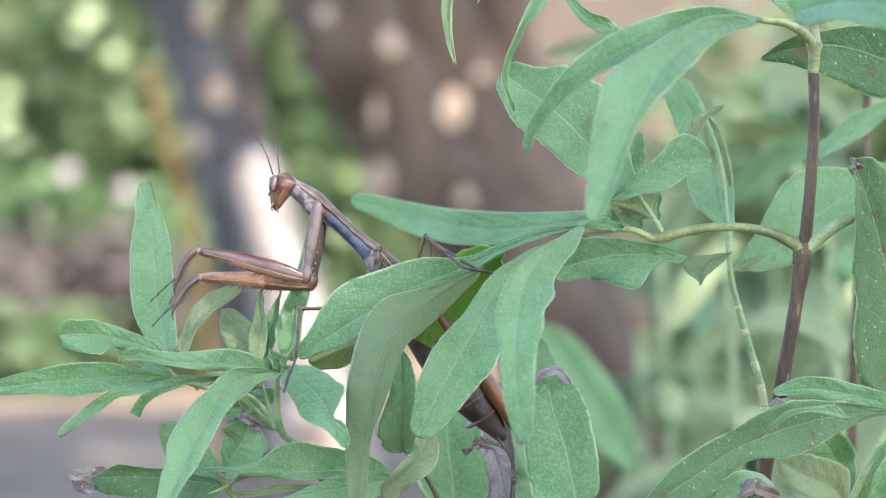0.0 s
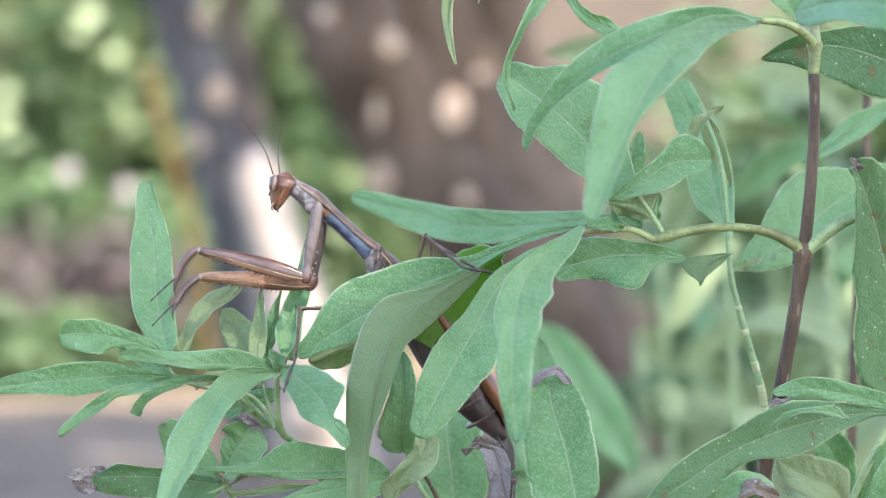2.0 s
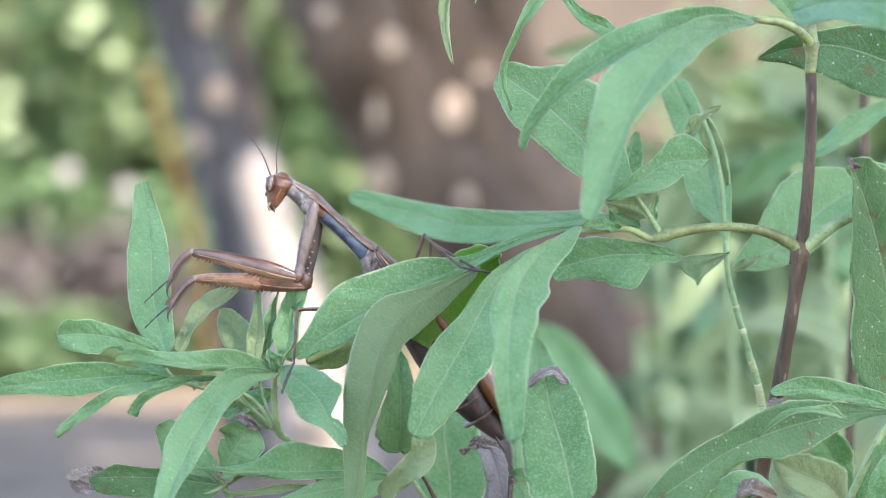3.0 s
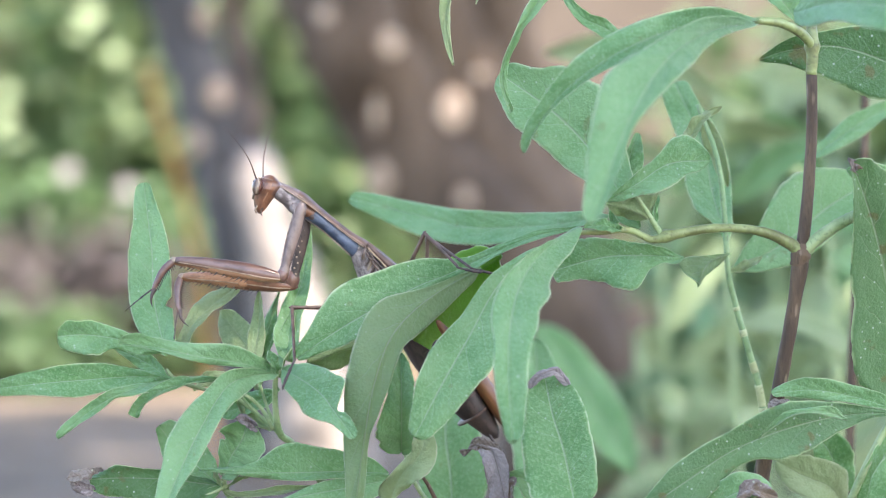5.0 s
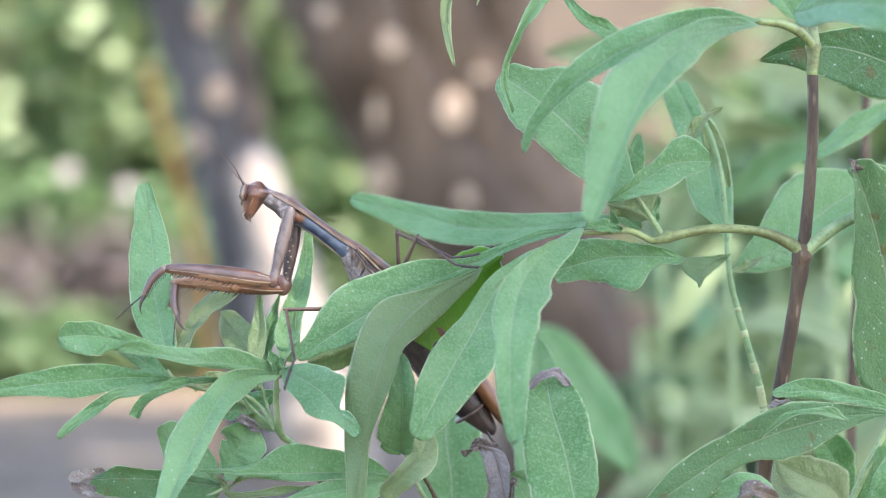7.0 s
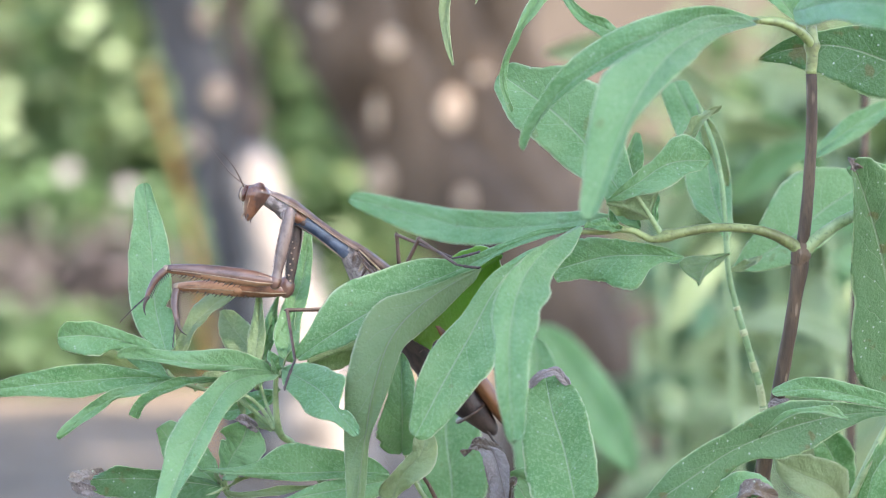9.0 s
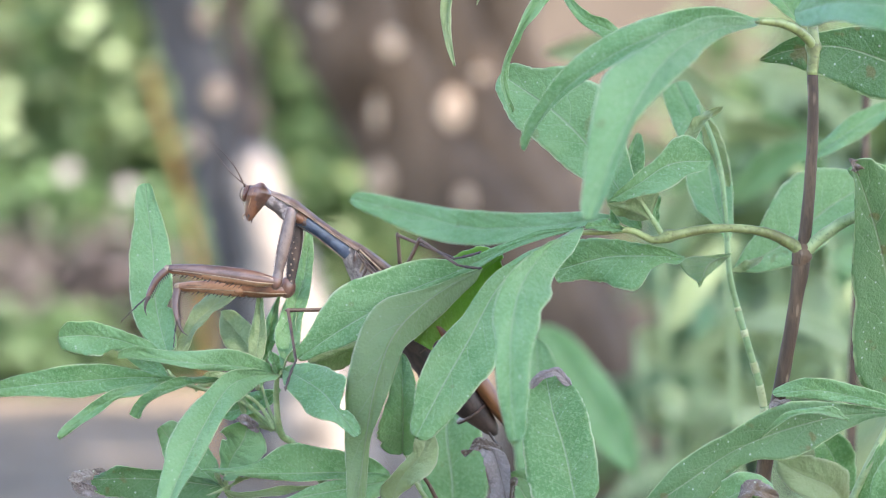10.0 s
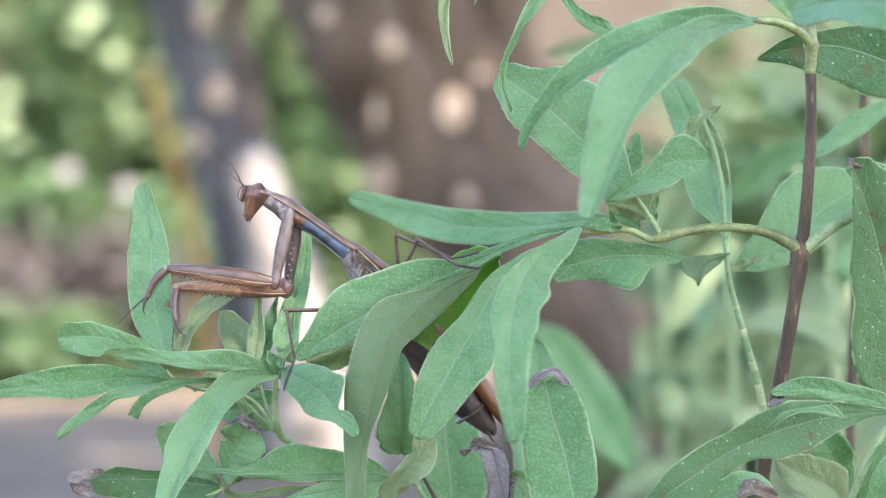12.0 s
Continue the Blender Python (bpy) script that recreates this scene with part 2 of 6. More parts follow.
def leaf(branch, points, width=8.0, face=0.0, twist=0.0, fold=14.0, peak=0.45, full=1.7, wave=0.5, droop=0.0,
         bites=(), skins=None, label="", key="", ragged=0.0, stem=0.05, margins=None):
    """One blade with thickness, a folded midrib, a waved margin and puffed fields between its veins.
    face: degrees by which the blade turns about its midrib from facing the lens; bites: (place, side, depth, reach);
    margins: for a blade of uneven outline, the reach of its two halves in millimetres at even steps from foot to tip."""
    skins = skins or (LEAF_TOP, LEAF_UNDER)
    base = spot(points[0])
    nu, nv = (52, 14) if margins else (34, 12)
    line = spline([spot(p) - base for p in points], nu + 1)
    steps = [i / nu for i in range(nu + 1)]
    if margins:
        # rows lie closer towards the rounded tip
        steps = [1 - (1 - x) ** 1.5 for x in steps]
        fine = spline([spot(p) - base for p in points], 241)
        line = [fine[min(int(x * 240), 239)].lerp(fine[min(int(x * 240) + 1, 240)], x * 240 - int(x * 240)) for x in steps]
    seed = points[0][0] * 0.37 + points[-1][2] * 0.71
    a, b = full * peak, full * (1 - peak)
    top = peak ** a * (1 - peak) ** b
    back = Vector((0, -1, 0))
    th = 0.00026
    upper, lower, uvs, half = [], [], [], width * 0.5 * MM
    for i, c in enumerate(line):
        u = steps[i]
        t = (line[min(i + 1, nu)] - line[max(i - 1, 0)]).normalized()
        nrm = back - t * back.dot(t)
        nrm = nrm.normalized() if nrm.length > 0.05 else Vector((0, 0, 1))
        nrm = Matrix.Rotation(radians(face + twist * (u - 0.4)), 3, t) @ nrm
        s = t.cross(nrm)
        # the blade begins past its stalk
        q = max(0.0, (u - stem) / (1 - stem))
        reach = None
        if margins:
            # left and right of the midrib as the blade turns its upper or its under side
            turn = radians(face + twist * (u - 0.4))
            over = math.cos(turn) > 0
            tilt = radians(fold * 1.45)
            reach = {}
            for sg, half_blade in ((-1, margins[0 if over else 1]), (1, margins[1 if over else 0])):
                lean = abs(math.cos(turn + sg * tilt) / math.cos(tilt))
                end = math.sqrt(max(0.0, 1 - (max(u - 0.965, 0) / 0.035) ** 2)) * min(1.0, 0.3 + u / 0.04)
                reach[sg] = eased(half_blade, u) * end * MM / max(lean, 0.4) / math.cos(tilt)
        h = max(half * (q ** a * (1 - q) ** b) / top, 0.00045 * (1 - 0.6 * u))
        for k in range(nv + 1):
            v = -1 + 2 * k / nv
            sg = 1 if v > 0 else -1
            cut = 1.0
            for bu, bs, bd, br in bites:
                if bs == sg and abs(u - bu) < br:
                    e = 1 - ((u - bu) / br) ** 2
                    cut = min(cut, 1 - bd * e ** 0.6 * (0.85 + 0.3 * noise.noise(Vector((u * 23, seed, v)))))
            edge = 1 + 0.13 * noise.noise(Vector((u * 3.5, sg * 7.3 + seed, 1.7))) + (0.1 + ragged) * noise.noise(Vector((u * 9, sg * 3.1 + seed, 0.3))) + (0.045 + ragged) * noise.noise(Vector((u * 26, sg * 5.7, seed)))
            w = v * cut * edge
            if reach:
                h = max(reach[sg], 0.00035 * (1 - u))
                w = v * cut * (1 + 0.4 * (edge - 1) + (0.03 + ragged) * noise.noise(Vector((u * 60, sg * 4.1, seed))))
            aw = abs(w)
            ang = radians(fold * 1.45)
            p = c + s * (w * h * math.cos(ang)) + nrm * (aw * h * math.sin(ang))
            p -= nrm * (droop * MM * aw * aw)
            p += nrm * (wave * MM * aw * aw * (math.sin(u * 13 + sg * 1.9 + seed) + 1.2 * math.sin(u * 6.5 + sg * 2.3 + seed * 1.7)))
            p += nrm * (0.0009 * aw * noise.noise(Vector((u * 5, sg * 2.0 + seed, w))))
            field = abs(math.sin(math.pi * (u * 8.0 - aw * 1.5)))
            p += nrm * (0.00009 * field * aw * (1 - aw) * 4 * min(1, h / 0.004))
            p -= nrm * (0.00012 * math.exp(-(w / 0.08) ** 2))
            upper.append(p)
            rib = 0.0005 * math.exp(-(w / 0.1) ** 2) * (1 - 0.7 * u)
            lower.append(p - nrm * (th + rib))
            uvs.append((u, v))
    row, n = nv + 1, (nu + 1) * (nv + 1)
    faces, slots = [], []
    for i in range(nu):
        for k in range(nv):
            q = (i * row + k, i * row + k + 1, (i + 1) * row + k + 1, (i + 1) * row + k)
            faces.append(q)
            slots.append(0)
            faces.append(tuple(n + x for x in reversed(q)))
            slots.append(1)
    rim = [k for k in range(row)] + [i * row + nv for i in range(1, nu + 1)] + [nu * row + k for k in range(nv - 1, -1, -1)] + [i * row for i in range(nu - 1, 0, -1)]
    for i, x in enumerate(rim):
        y = rim[(i + 1) % len(rim)]
        faces.append((y, x, n + x, n + y))
        slots.append(0)
    ob = part("leaf", mesh_data("leaf", upper + lower, faces, list(skins), slots, uvs + uvs), branch, base - Vector(branch["start"]), label)
    if key:
        LEAVES[key] = ob
    return ob


YOUNG_LIT = (LEAF_YOUNG_LIT, LEAF_UNDER)
DEAD = (LEAF_DRY, LEAF_DRY)
WITHERED = (LEAF_LILAC, LEAF_LILAC)
shrub = tagged(new("shrub"), "leafy shrub with grey-green lance-shaped leaves on brown stems, swaying", "shrub")
shrub.location = ROOT

# the brown main stem with its fork
stalk(shrub, [(69.6, 14.0, -109.5), (70.2, 10.0, -70.9), (71.2, 6.0, -51.6), (74.8, 3.0, -31.3), (77.5, 1.0, -14.9), (79.6, 0.0, 0.1), (81.0, 0.0, 13.9), (81.8, 0.0, 30.1), (81.6, 0.0, 39.5)],
      [5.50, 4.75, 4.25, 3.75, 3.25, 3.12, 2.75, 2.50, 2.38], STEM_BARK, "brown woody stem with pale flecks", nodes=(0.71,))
top_node = stalk(shrub, [(81.6, 0.0, 38.6), (81.8, 0.0, 43.9), (81.7, 1.0, 49.6), (81.3, 3.0, 54.7), (81.2, 6.0, 63.2)], [2.50, 2.75, 2.12, 1.88, 1.50], STEM_MOTTLED, "green tip of the woody stem", nodes=(0.25,))
side_twig = stalk(shrub, [(79.2, 0.0, -0.9), (76.6, -1.0, 1.4), (69.8, -3.0, 4.0), (59.8, -4.0, 4.6), (49.8, -5.0, 3.0), (46.0, -5.0, 2.1), (41.0, -6.0, 4.1), (34.8, -7.0, 3.7), (30.4, -8.0, 3.6), (27.3, -8.0, 2.6)],
                  [3.12, 2.62, 2.00, 1.88, 2.12, 2.38, 1.62, 1.38, 1.25, 0.88], STEM_MOTTLED, "olive side twig with dark marks", nodes=(0.58,))
right_twig = stalk(shrub, [(80.0, 0.0, -0.4), (84.6, -1.0, 3.6), (89.9, -2.0, 6.9), (101.4, -4.0, 11.9)], [3.12, 2.75, 2.50, 1.88], STEM_GREEN, "green side twig")
stalk(shrub, [(48.2, -5.0, 2.9), (45.4, -6.0, 7.3), (42.3, -7.0, 12.0)], [1.38, 1.12, 0.75], STEM_GREEN)
left_petiole = stalk(shrub, [(82.0, 0.0, 44.5), (79.2, -3.0, 47.4), (74.3, -8.0, 49.3), (68.1, -14.0, 49.6)], [2.25, 2.12, 1.88, 1.50], STEM_MOTTLED)
banded_stem = stalk(shrub, [(76.8, 34.0, -86.4), (74.6, 30.0, -46.8), (73.3, 28.0, -33.7), (70.1, 26.0, -22.6), (67.3, 26.0, -12.8), (65.6, 26.0, -5.1), (64.8, 27.0, 7.9), (63.2, 28.0, 20.9), (58.8, 30.0, 33.4)],
                    [2.50, 2.25, 2.12, 1.88, 1.50, 1.38, 1.25, 1.25, 1.00], STEM_BANDED, "yellow-green stem with pale bands")
STEM_CREAM = skin_material("cream_band_skin", (0.36, 0.4, 0.19), (0.46, 0.5, 0.27), 140, 0.5, 0.2, 0.0002)
band_way = spline([spot(p) - Vector(banded_stem["start"]) for p in ((76.8, 34.0, -86.4), (74.6, 30.0, -46.8), (73.3, 28.0, -33.7), (70.1, 26.0, -22.6), (67.3, 26.0, -12.8), (65.6, 26.0, -5.1), (64.8, 27.0, 7.9), (63.2, 28.0, 20.9), (58.8, 30.0, 33.4))], 241)
for lo, hi in ((0.38, 0.405), (0.41, 0.455), (0.48, 0.5), (0.55, 0.565), (0.6, 0.612)):
    ring_way = band_way[int(lo * 240):int(hi * 240) + 1]
    bv, bf = tube(ring_way, [(0.98 - 0.42 * (lo - 0.3)) * MM for _ in ring_way], 12)
    part("band", mesh_data("band", bv, bf, [STEM_CREAM]), banded_stem, (0, 0, 0), "cream band")
left_stem = stalk(shrub, [(-3.1, 14.0, -103.1), (-18.3, 12.0, -66.0), (-32.1, 8.0, -45.4), (-36.1, 5.0, -41.2), (-37.0, 2.0, -34.3), (-36.8, 0.0, -28.4), (-36.2, 0.0, -26.8)], [3.25, 2.50, 1.75, 1.88, 1.75, 1.62, 1.12], STEM_GREEN, "green twig with a grey woody foot", nodes=(0.6,))
left_twig = stalk(shrub, [(-37.6, 5.0, -40.4), (-40.5, 5.0, -35.4), (-45.1, 4.0, -32.2), (-53.2, 2.0, -31.2), (-59.1, 1.0, -28.9), (-61.1, 1.0, -26.8)], [1.25, 0.88, 0.75, 0.75, 1.00, 0.75], STEM_GREEN)
low_twig = stalk(shrub, [(-28.6, 14.0, -71.3), (-44.8, 9.0, -58.1), (-48.7, 6.0, -53.6), (-48.5, 6.0, -50.1)], [1.75, 1.50, 1.25, 0.75], STEM_GREEN)
mid_twig = stalk(shrub, [(27.5, 12.0, -90.1), (10.9, 10.0, -68.3), (-3.0, 8.0, -56.8), (-7.8, 6.0, -47.5), (-8.6, 6.0, -40.2)], [2.25, 1.75, 1.38, 1.12, 0.62], STEM_GREEN)
right_low = stalk(shrub, [(73.0, 10.0, -96.2), (90.0, 4.0, -57.7), (98.3, 2.0, -40.0), (102.3, 2.0, -36.2)], [2.00, 1.75, 1.75, 1.50], STEM_GREEN)
right_back = stalk(shrub, [(104.1, 150.0, -115.2), (108.7, 150.0, -66.6), (110.5, 150.0, -24.1), (113.2, 150.0, 21.4), (113.5, 150.0, 48.7)], [3.25, 3.00, 2.75, 2.50, 2.00], STEM_BARK)

stalk(shrub, [(-35.8, 6.0, -41.7), (-40.7, 8.0, -37.6), (-44.9, 10.0, -34.4), (-48.4, 10.0, -32.1)], [1.1, 0.9, 0.8, 0.7], STEM_GREEN)
stalk(shrub, [(-36.8, 6.0, -40.7), (-39.1, 7.0, -35.5), (-40.7, 8.0, -30.5)], [0.9, 0.8, 0.6], STEM_GREEN)
stalk(shrub, [(-38.6, 6.0, -39.2), (-43.5, 8.0, -34.8), (-46.0, 8.0, -31.5)], [0.8, 0.7, 0.5], STEM_GREEN)
stalk(shrub, [(-48.2, 6.0, -53.1), (-48.7, 6.0, -50.3), (-48.9, 6.0, -48.5)], [0.8, 0.7, 0.6], STEM_GREEN)
stalk(shrub, [(-48.2, 6.0, -53.1), (-51.1, 5.0, -54.5), (-54.3, 4.0, -55.4)], [0.8, 0.7, 0.6], STEM_GREEN)
stalk(shrub, [(-1.1, 2.0, -56.3), (-3.0, 0.0, -52.4), (-4.5, -2.0, -50.0)], [1.0, 0.9, 0.7], STEM_BARK)
stalk(shrub, [(78.4, 0.0, -3.9), (79.4, 0.0, -1.1), (80.0, 0.0, 1.1)], [3.38, 4.62, 3.25], STEM_BARK)

# left tuft
leaf(left_stem, [(-37.0, 0.0, -27.8), (-43.9, -5.0, -25.9), (-53.4, -11.0, -25.0), (-61.8, -13.0, -23.9), (-70.7, -14.0, -23.6)], margins=((0.2, 0.9, 1.1, 1.2, 1.2, 1.3, 1.5, 1.3, 0.9, 0.3, 0.3), (0.4, 1.7, 2.0, 2.4, 2.6, 2.4, 2.1, 1.7, 1.6, 1.8, 1.1)), fold=16, face=18, key='pressed')
leaf(left_stem, [(-36.7, -1.0, -27.6), (-42.6, -6.0, -28.1), (-47.2, -12.0, -30.6), (-52.0, -20.0, -39.0), (-55.9, -28.0, -47.9), (-58.9, -32.0, -55.4)], margins=((1.2, 1.8, 3.4, 3.9, 3.5, 3.1, 3.1, 3.0, 2.6, 1.7, 1.6), (0.3, 1.2, 1.8, 2.6, 3.1, 4.2, 4.9, 4.9, 4.0, 3.2, 2.2)), fold=14, face=4)
leaf(left_stem, [(-35.2, -1.0, -26.7), (-31.4, -8.0, -28.1), (-26.2, -14.0, -31.1), (-22.4, -19.0, -35.2), (-18.2, -22.0, -40.1)], margins=((0.4, 1.1, 2.1, 2.7, 3.6, 4.1, 4.5, 5.1, 5.0, 5.0, 5.6, 3.0, 0.7, 1.7, 1.9, 1.6, 1.1), (0.6, 1.7, 2.5, 3.2, 3.6, 4.0, 4.5, 5.1, 5.6, 5.9, 5.5, 4.9, 3.7, 2.2, 1.8, 1.3, 1.1)), fold=8, face=-5, ragged=0.02, key='trodden', label='broad leaf with a chewed margin')
leaf(left_stem, [(-35.9, 0.0, -28.2), (-37.0, -2.0, -25.8), (-38.2, -3.0, -22.4)], 2.88, 25, 0, 14, 0.5)
leaf(left_stem, [(-34.3, 6.0, -25.1), (-34.2, 12.0, -15.1), (-31.8, 16.0, -7.5), (-30.9, 17.0, -1.2), (-30.3, 18.0, 4.6)], margins=((1.7, 2.5, 2.9, 2.3, 2.0, 1.8, 2.0, 1.8, 1.4, 1.0, 0.5), (1.8, 2.5, 3.0, 3.4, 3.4, 2.9, 2.3, 1.9, 1.7, 1.1, 0.5)), fold=14, face=-10)
leaf(left_stem, [(-36.5, 4.0, -28.5), (-34.9, 8.0, -22.6), (-33.3, 12.0, -13.2)], 4.62, -35, 20, 18, 0.45)
leaf(left_twig, [(-40.8, 6.0, -31.4), (-40.9, 12.0, -25.3), (-39.1, 16.0, -17.8), (-36.5, 18.0, -8.2)], 2.88, 40, 0, 15, 0.5)
leaf(left_twig, [(-41.5, 6.0, -31.4), (-42.0, 8.0, -25.2), (-41.3, 10.0, -17.6), (-41.2, 12.0, -9.4)], 3.75, -15, 0, 12, 0.5, skins=YOUNG_LIT)
leaf(left_twig, [(-40.7, 14.0, -30.5), (-42.8, 18.0, -24.2), (-46.9, 22.0, -19.2), (-51.1, 26.0, -14.5)], 7.88, 10, 0, 8, 0.5, 1.3, skins=YOUNG_LIT)
leaf(left_twig, [(-61.2, 4.0, -23.8), (-63.4, 9.0, -17.6), (-65.0, 12.0, -10.0), (-65.5, 14.0, -1.1), (-66.6, 16.0, 6.5), (-67.7, 17.0, 15.0)], margins=((1.2, 3.1, 4.8, 5.6, 5.6, 5.5, 5.2, 4.3, 3.3, 2.8, 1.9), (2.2, 3.1, 3.6, 4.0, 4.2, 4.2, 4.0, 3.6, 3.0, 2.1, 1.5)), fold=7, wave=0.3, bites=((0.31, 1, 0.55, 0.02),), label='upright leaf with a chewed notch')
leaf(left_twig, [(-58.9, 8.0, -23.6), (-56.6, 14.0, -17.7), (-53.1, 18.0, -13.7), (-49.4, 20.0, -10.7), (-46.2, 22.0, -8.5)], margins=((0.7, 1.2, 1.3, 1.3, 1.6, 2.3, 2.5, 2.5, 1.9, 1.2, 0.6), (0.5, 1.4, 1.7, 1.9, 1.9, 1.9, 1.8, 1.9, 1.8, 1.2, 0.7)), fold=10, face=-25, skins=(LEAF_YOUNG_LIT, LEAF_YOUNG_LIT), label='leaf with sunlight put into its pale colour')
leaf(left_twig, [(-62.5, 1.0, -23.4), (-67.8, -2.0, -21.3), (-72.6, -4.0, -19.8), (-78.6, -6.0, -19.0), (-84.3, -7.0, -19.4)], margins=((0.3, 1.3, 1.7, 1.9, 1.9, 2.6, 4.0, 4.3, 4.3, 3.6, 2.4), (0.3, 1.5, 1.9, 2.1, 2.1, 2.4, 2.8, 3.3, 3.1, 3.2, 1.7)), fold=10, ragged=0.03, wave=0.7, label='short leaf with a tattered tip')
leaf(left_twig, [(-58.9, -1.0, -28.8), (-67.5, -5.0, -28.2), (-78.2, -9.0, -28.8), (-86.5, -12.0, -29.4), (-99.5, -14.0, -30.8)], margins=((0.2, 1.1, 2.0, 2.7, 3.3, 3.9, 3.8, 3.0, 2.2, 1.8, 1.2), (0.2, 0.9, 1.5, 2.3, 3.0, 3.2, 3.2, 2.8, 2.5, 1.8, 0.6)), fold=12, face=10)
leaf(left_twig, [(-58.5, -2.0, -29.0), (-64.6, -7.0, -29.8), (-71.9, -11.0, -32.6), (-77.9, -12.0, -36.5), (-83.6, -13.0, -41.3)], margins=((0.4, 1.9, 2.3, 2.3, 1.8, 0.4, 1.1, 1.4, 0.9, 0.6, 0.2), (0.0, 0.1, 0.2, 0.7, 1.0, 1.5, 1.4, 1.3, 1.3, 1.2, 0.8)), fold=12, face=12, ragged=0.03)
leaf(left_twig, [(-48.9, -2.0, -28.8), (-55.0, -6.0, -29.4), (-61.0, -9.0, -31.2), (-65.7, -9.0, -34.4), (-67.1, -9.0, -37.0)], margins=((0.0, 0.3, 0.5, 0.5, 0.5, 0.7, 0.7, 0.8, 0.8, 1.0, 0.8), (0.1, 0.5, 0.9, 1.1, 1.4, 1.4, 1.4, 1.3, 1.2, 0.9, 0.9)), fold=24, face=14)
leaf(left_twig, [(-60.2, 0.0, -29.1), (-65.6, 4.0, -25.6), (-73.2, 6.0, -22.2)], 4.00, 18, 0, 14, 0.5)
leaf(left_twig, [(-55.1, 3.0, -31.3), (-52.2, 6.0, -29.1), (-47.0, 8.0, -27.9)], 2.88, -20, 0, 12, 0.5, skins=YOUNG_LIT)
leaf(left_twig, [(-38.4, 8.0, -40.6), (-43.1, 12.0, -37.4), (-46.5, 16.0, -33.1)], 3.25, 10, 0, 12, 0.5, skins=YOUNG_LIT)
leaf(left_stem, [(-36.6, 6.0, -31.4), (-39.8, 10.0, -33.5), (-46.5, 15.0, -36.3), (-52.4, 18.0, -37.4)], 5.50, 20, 0, 12, 0.5)
# low tuft
leaf(low_twig, [(-49.0, 6.0, -53.1), (-60.9, 4.0, -51.4), (-70.5, 0.0, -50.8), (-77.8, -2.0, -51.0)], margins=((1.7, 4.1, 4.7, 5.3, 5.6, 5.3, 4.9, 4.6, 4.3, 3.7, 2.7), (0.4, 1.3, 1.4, 1.6, 1.8, 1.9, 1.9, 2.1, 2.4, 1.5, 0.8)), fold=8, face=10, ragged=0.05, wave=0.9, skins=(LEAF_SCARRED, LEAF_UNDER), label='low leaf with a withered brown end')
leaf(low_twig, [(-75.8, -2.0, -49.5), (-78.3, -6.0, -49.7), (-81.9, -9.0, -50.2)], margins=((0.1, 0.4, 0.7, 1.0, 1.1, 1.1, 1.2, 1.2, 1.3, 1.3, 0.7), (0.6, 1.3, 1.3, 1.3, 1.3, 1.3, 1.3, 1.3, 1.3, 1.1, 0.3)), fold=12, twist=15, ragged=0.1, skins=DEAD, label='brown withered leaf tip')
leaf(low_twig, [(-76.3, -2.0, -53.7), (-79.3, -4.0, -52.6), (-81.8, -6.0, -50.7)], margins=((0.2, 0.8, 1.4, 1.4, 1.5, 1.6, 1.4, 1.3, 1.1, 0.7, 0.2), (0.1, 0.7, 1.2, 1.3, 1.3, 1.3, 1.3, 1.1, 0.9, 0.7, 0.3)), fold=8, ragged=0.1, skins=WITHERED, label='lilac-grey withered leaf tip')
leaf(low_twig, [(-49.8, 7.0, -52.9), (-54.9, 8.0, -48.6), (-59.9, 8.0, -44.1), (-63.4, 8.0, -39.7)], margins=((0.7, 3.4, 3.7, 3.9, 4.2, 4.4, 4.4, 3.7, 2.7, 1.8, 1.2), (0.4, 1.8, 3.3, 4.0, 4.5, 4.7, 4.9, 4.9, 4.5, 3.9, 2.7)), fold=8, face=8, wave=0.8)
leaf(low_twig, [(-48.7, 6.0, -50.6), (-46.8, 4.0, -46.1), (-44.4, 2.0, -42.5), (-43.1, 2.0, -38.2)], margins=((1.3, 1.9, 2.4, 2.7, 3.3, 4.4, 5.0, 4.9, 4.7, 3.2, 1.1), (1.1, 3.2, 4.1, 4.8, 5.1, 5.4, 5.7, 5.9, 4.4, 2.9, 1.5)), fold=10, face=-8, twist=20, ragged=0.03, wave=1.0, bites=((0.52, -1, 0.35, 0.05),), label='short leaf with a withered top')
leaf(low_twig, [(-40.8, 1.0, -39.9), (-42.9, -1.0, -38.3), (-45.6, -3.0, -37.7)], margins=((0.1, 0.7, 1.0, 1.2, 1.3, 1.4, 1.3, 1.2, 1.0, 0.6, 0.2), (0.1, 0.4, 0.7, 1.0, 1.1, 1.1, 1.3, 1.2, 1.0, 0.8, 0.2)), fold=24, twist=40, ragged=0.1, skins=WITHERED, label='grey withered leaf tip')
leaf(mid_twig, [(-11.9, 6.0, -50.1), (-21.8, 2.0, -49.5), (-32.9, -2.0, -49.5), (-42.8, -4.0, -49.3), (-53.6, -5.0, -48.8)], margins=((0.5, 1.7, 1.9, 2.1, 2.2, 2.1, 1.4, 0.9, 0.7, 0.5, 0.2), (0.5, 2.4, 3.1, 3.9, 4.6, 5.1, 4.5, 2.2, 1.2, 0.8, 0.4)), fold=12, face=20)
leaf(mid_twig, [(-10.6, 4.0, -51.2), (-21.8, 0.0, -53.1), (-31.6, -4.0, -54.6), (-42.6, -6.0, -57.5)], margins=((0.9, 2.9, 3.8, 4.5, 5.1, 5.8, 6.1, 5.5, 4.6, 3.6, 1.3), (0.4, 1.4, 1.7, 2.0, 2.1, 1.9, 1.5, 0.8, 0.4, 0.2, 0.0)), fold=10, face=16)
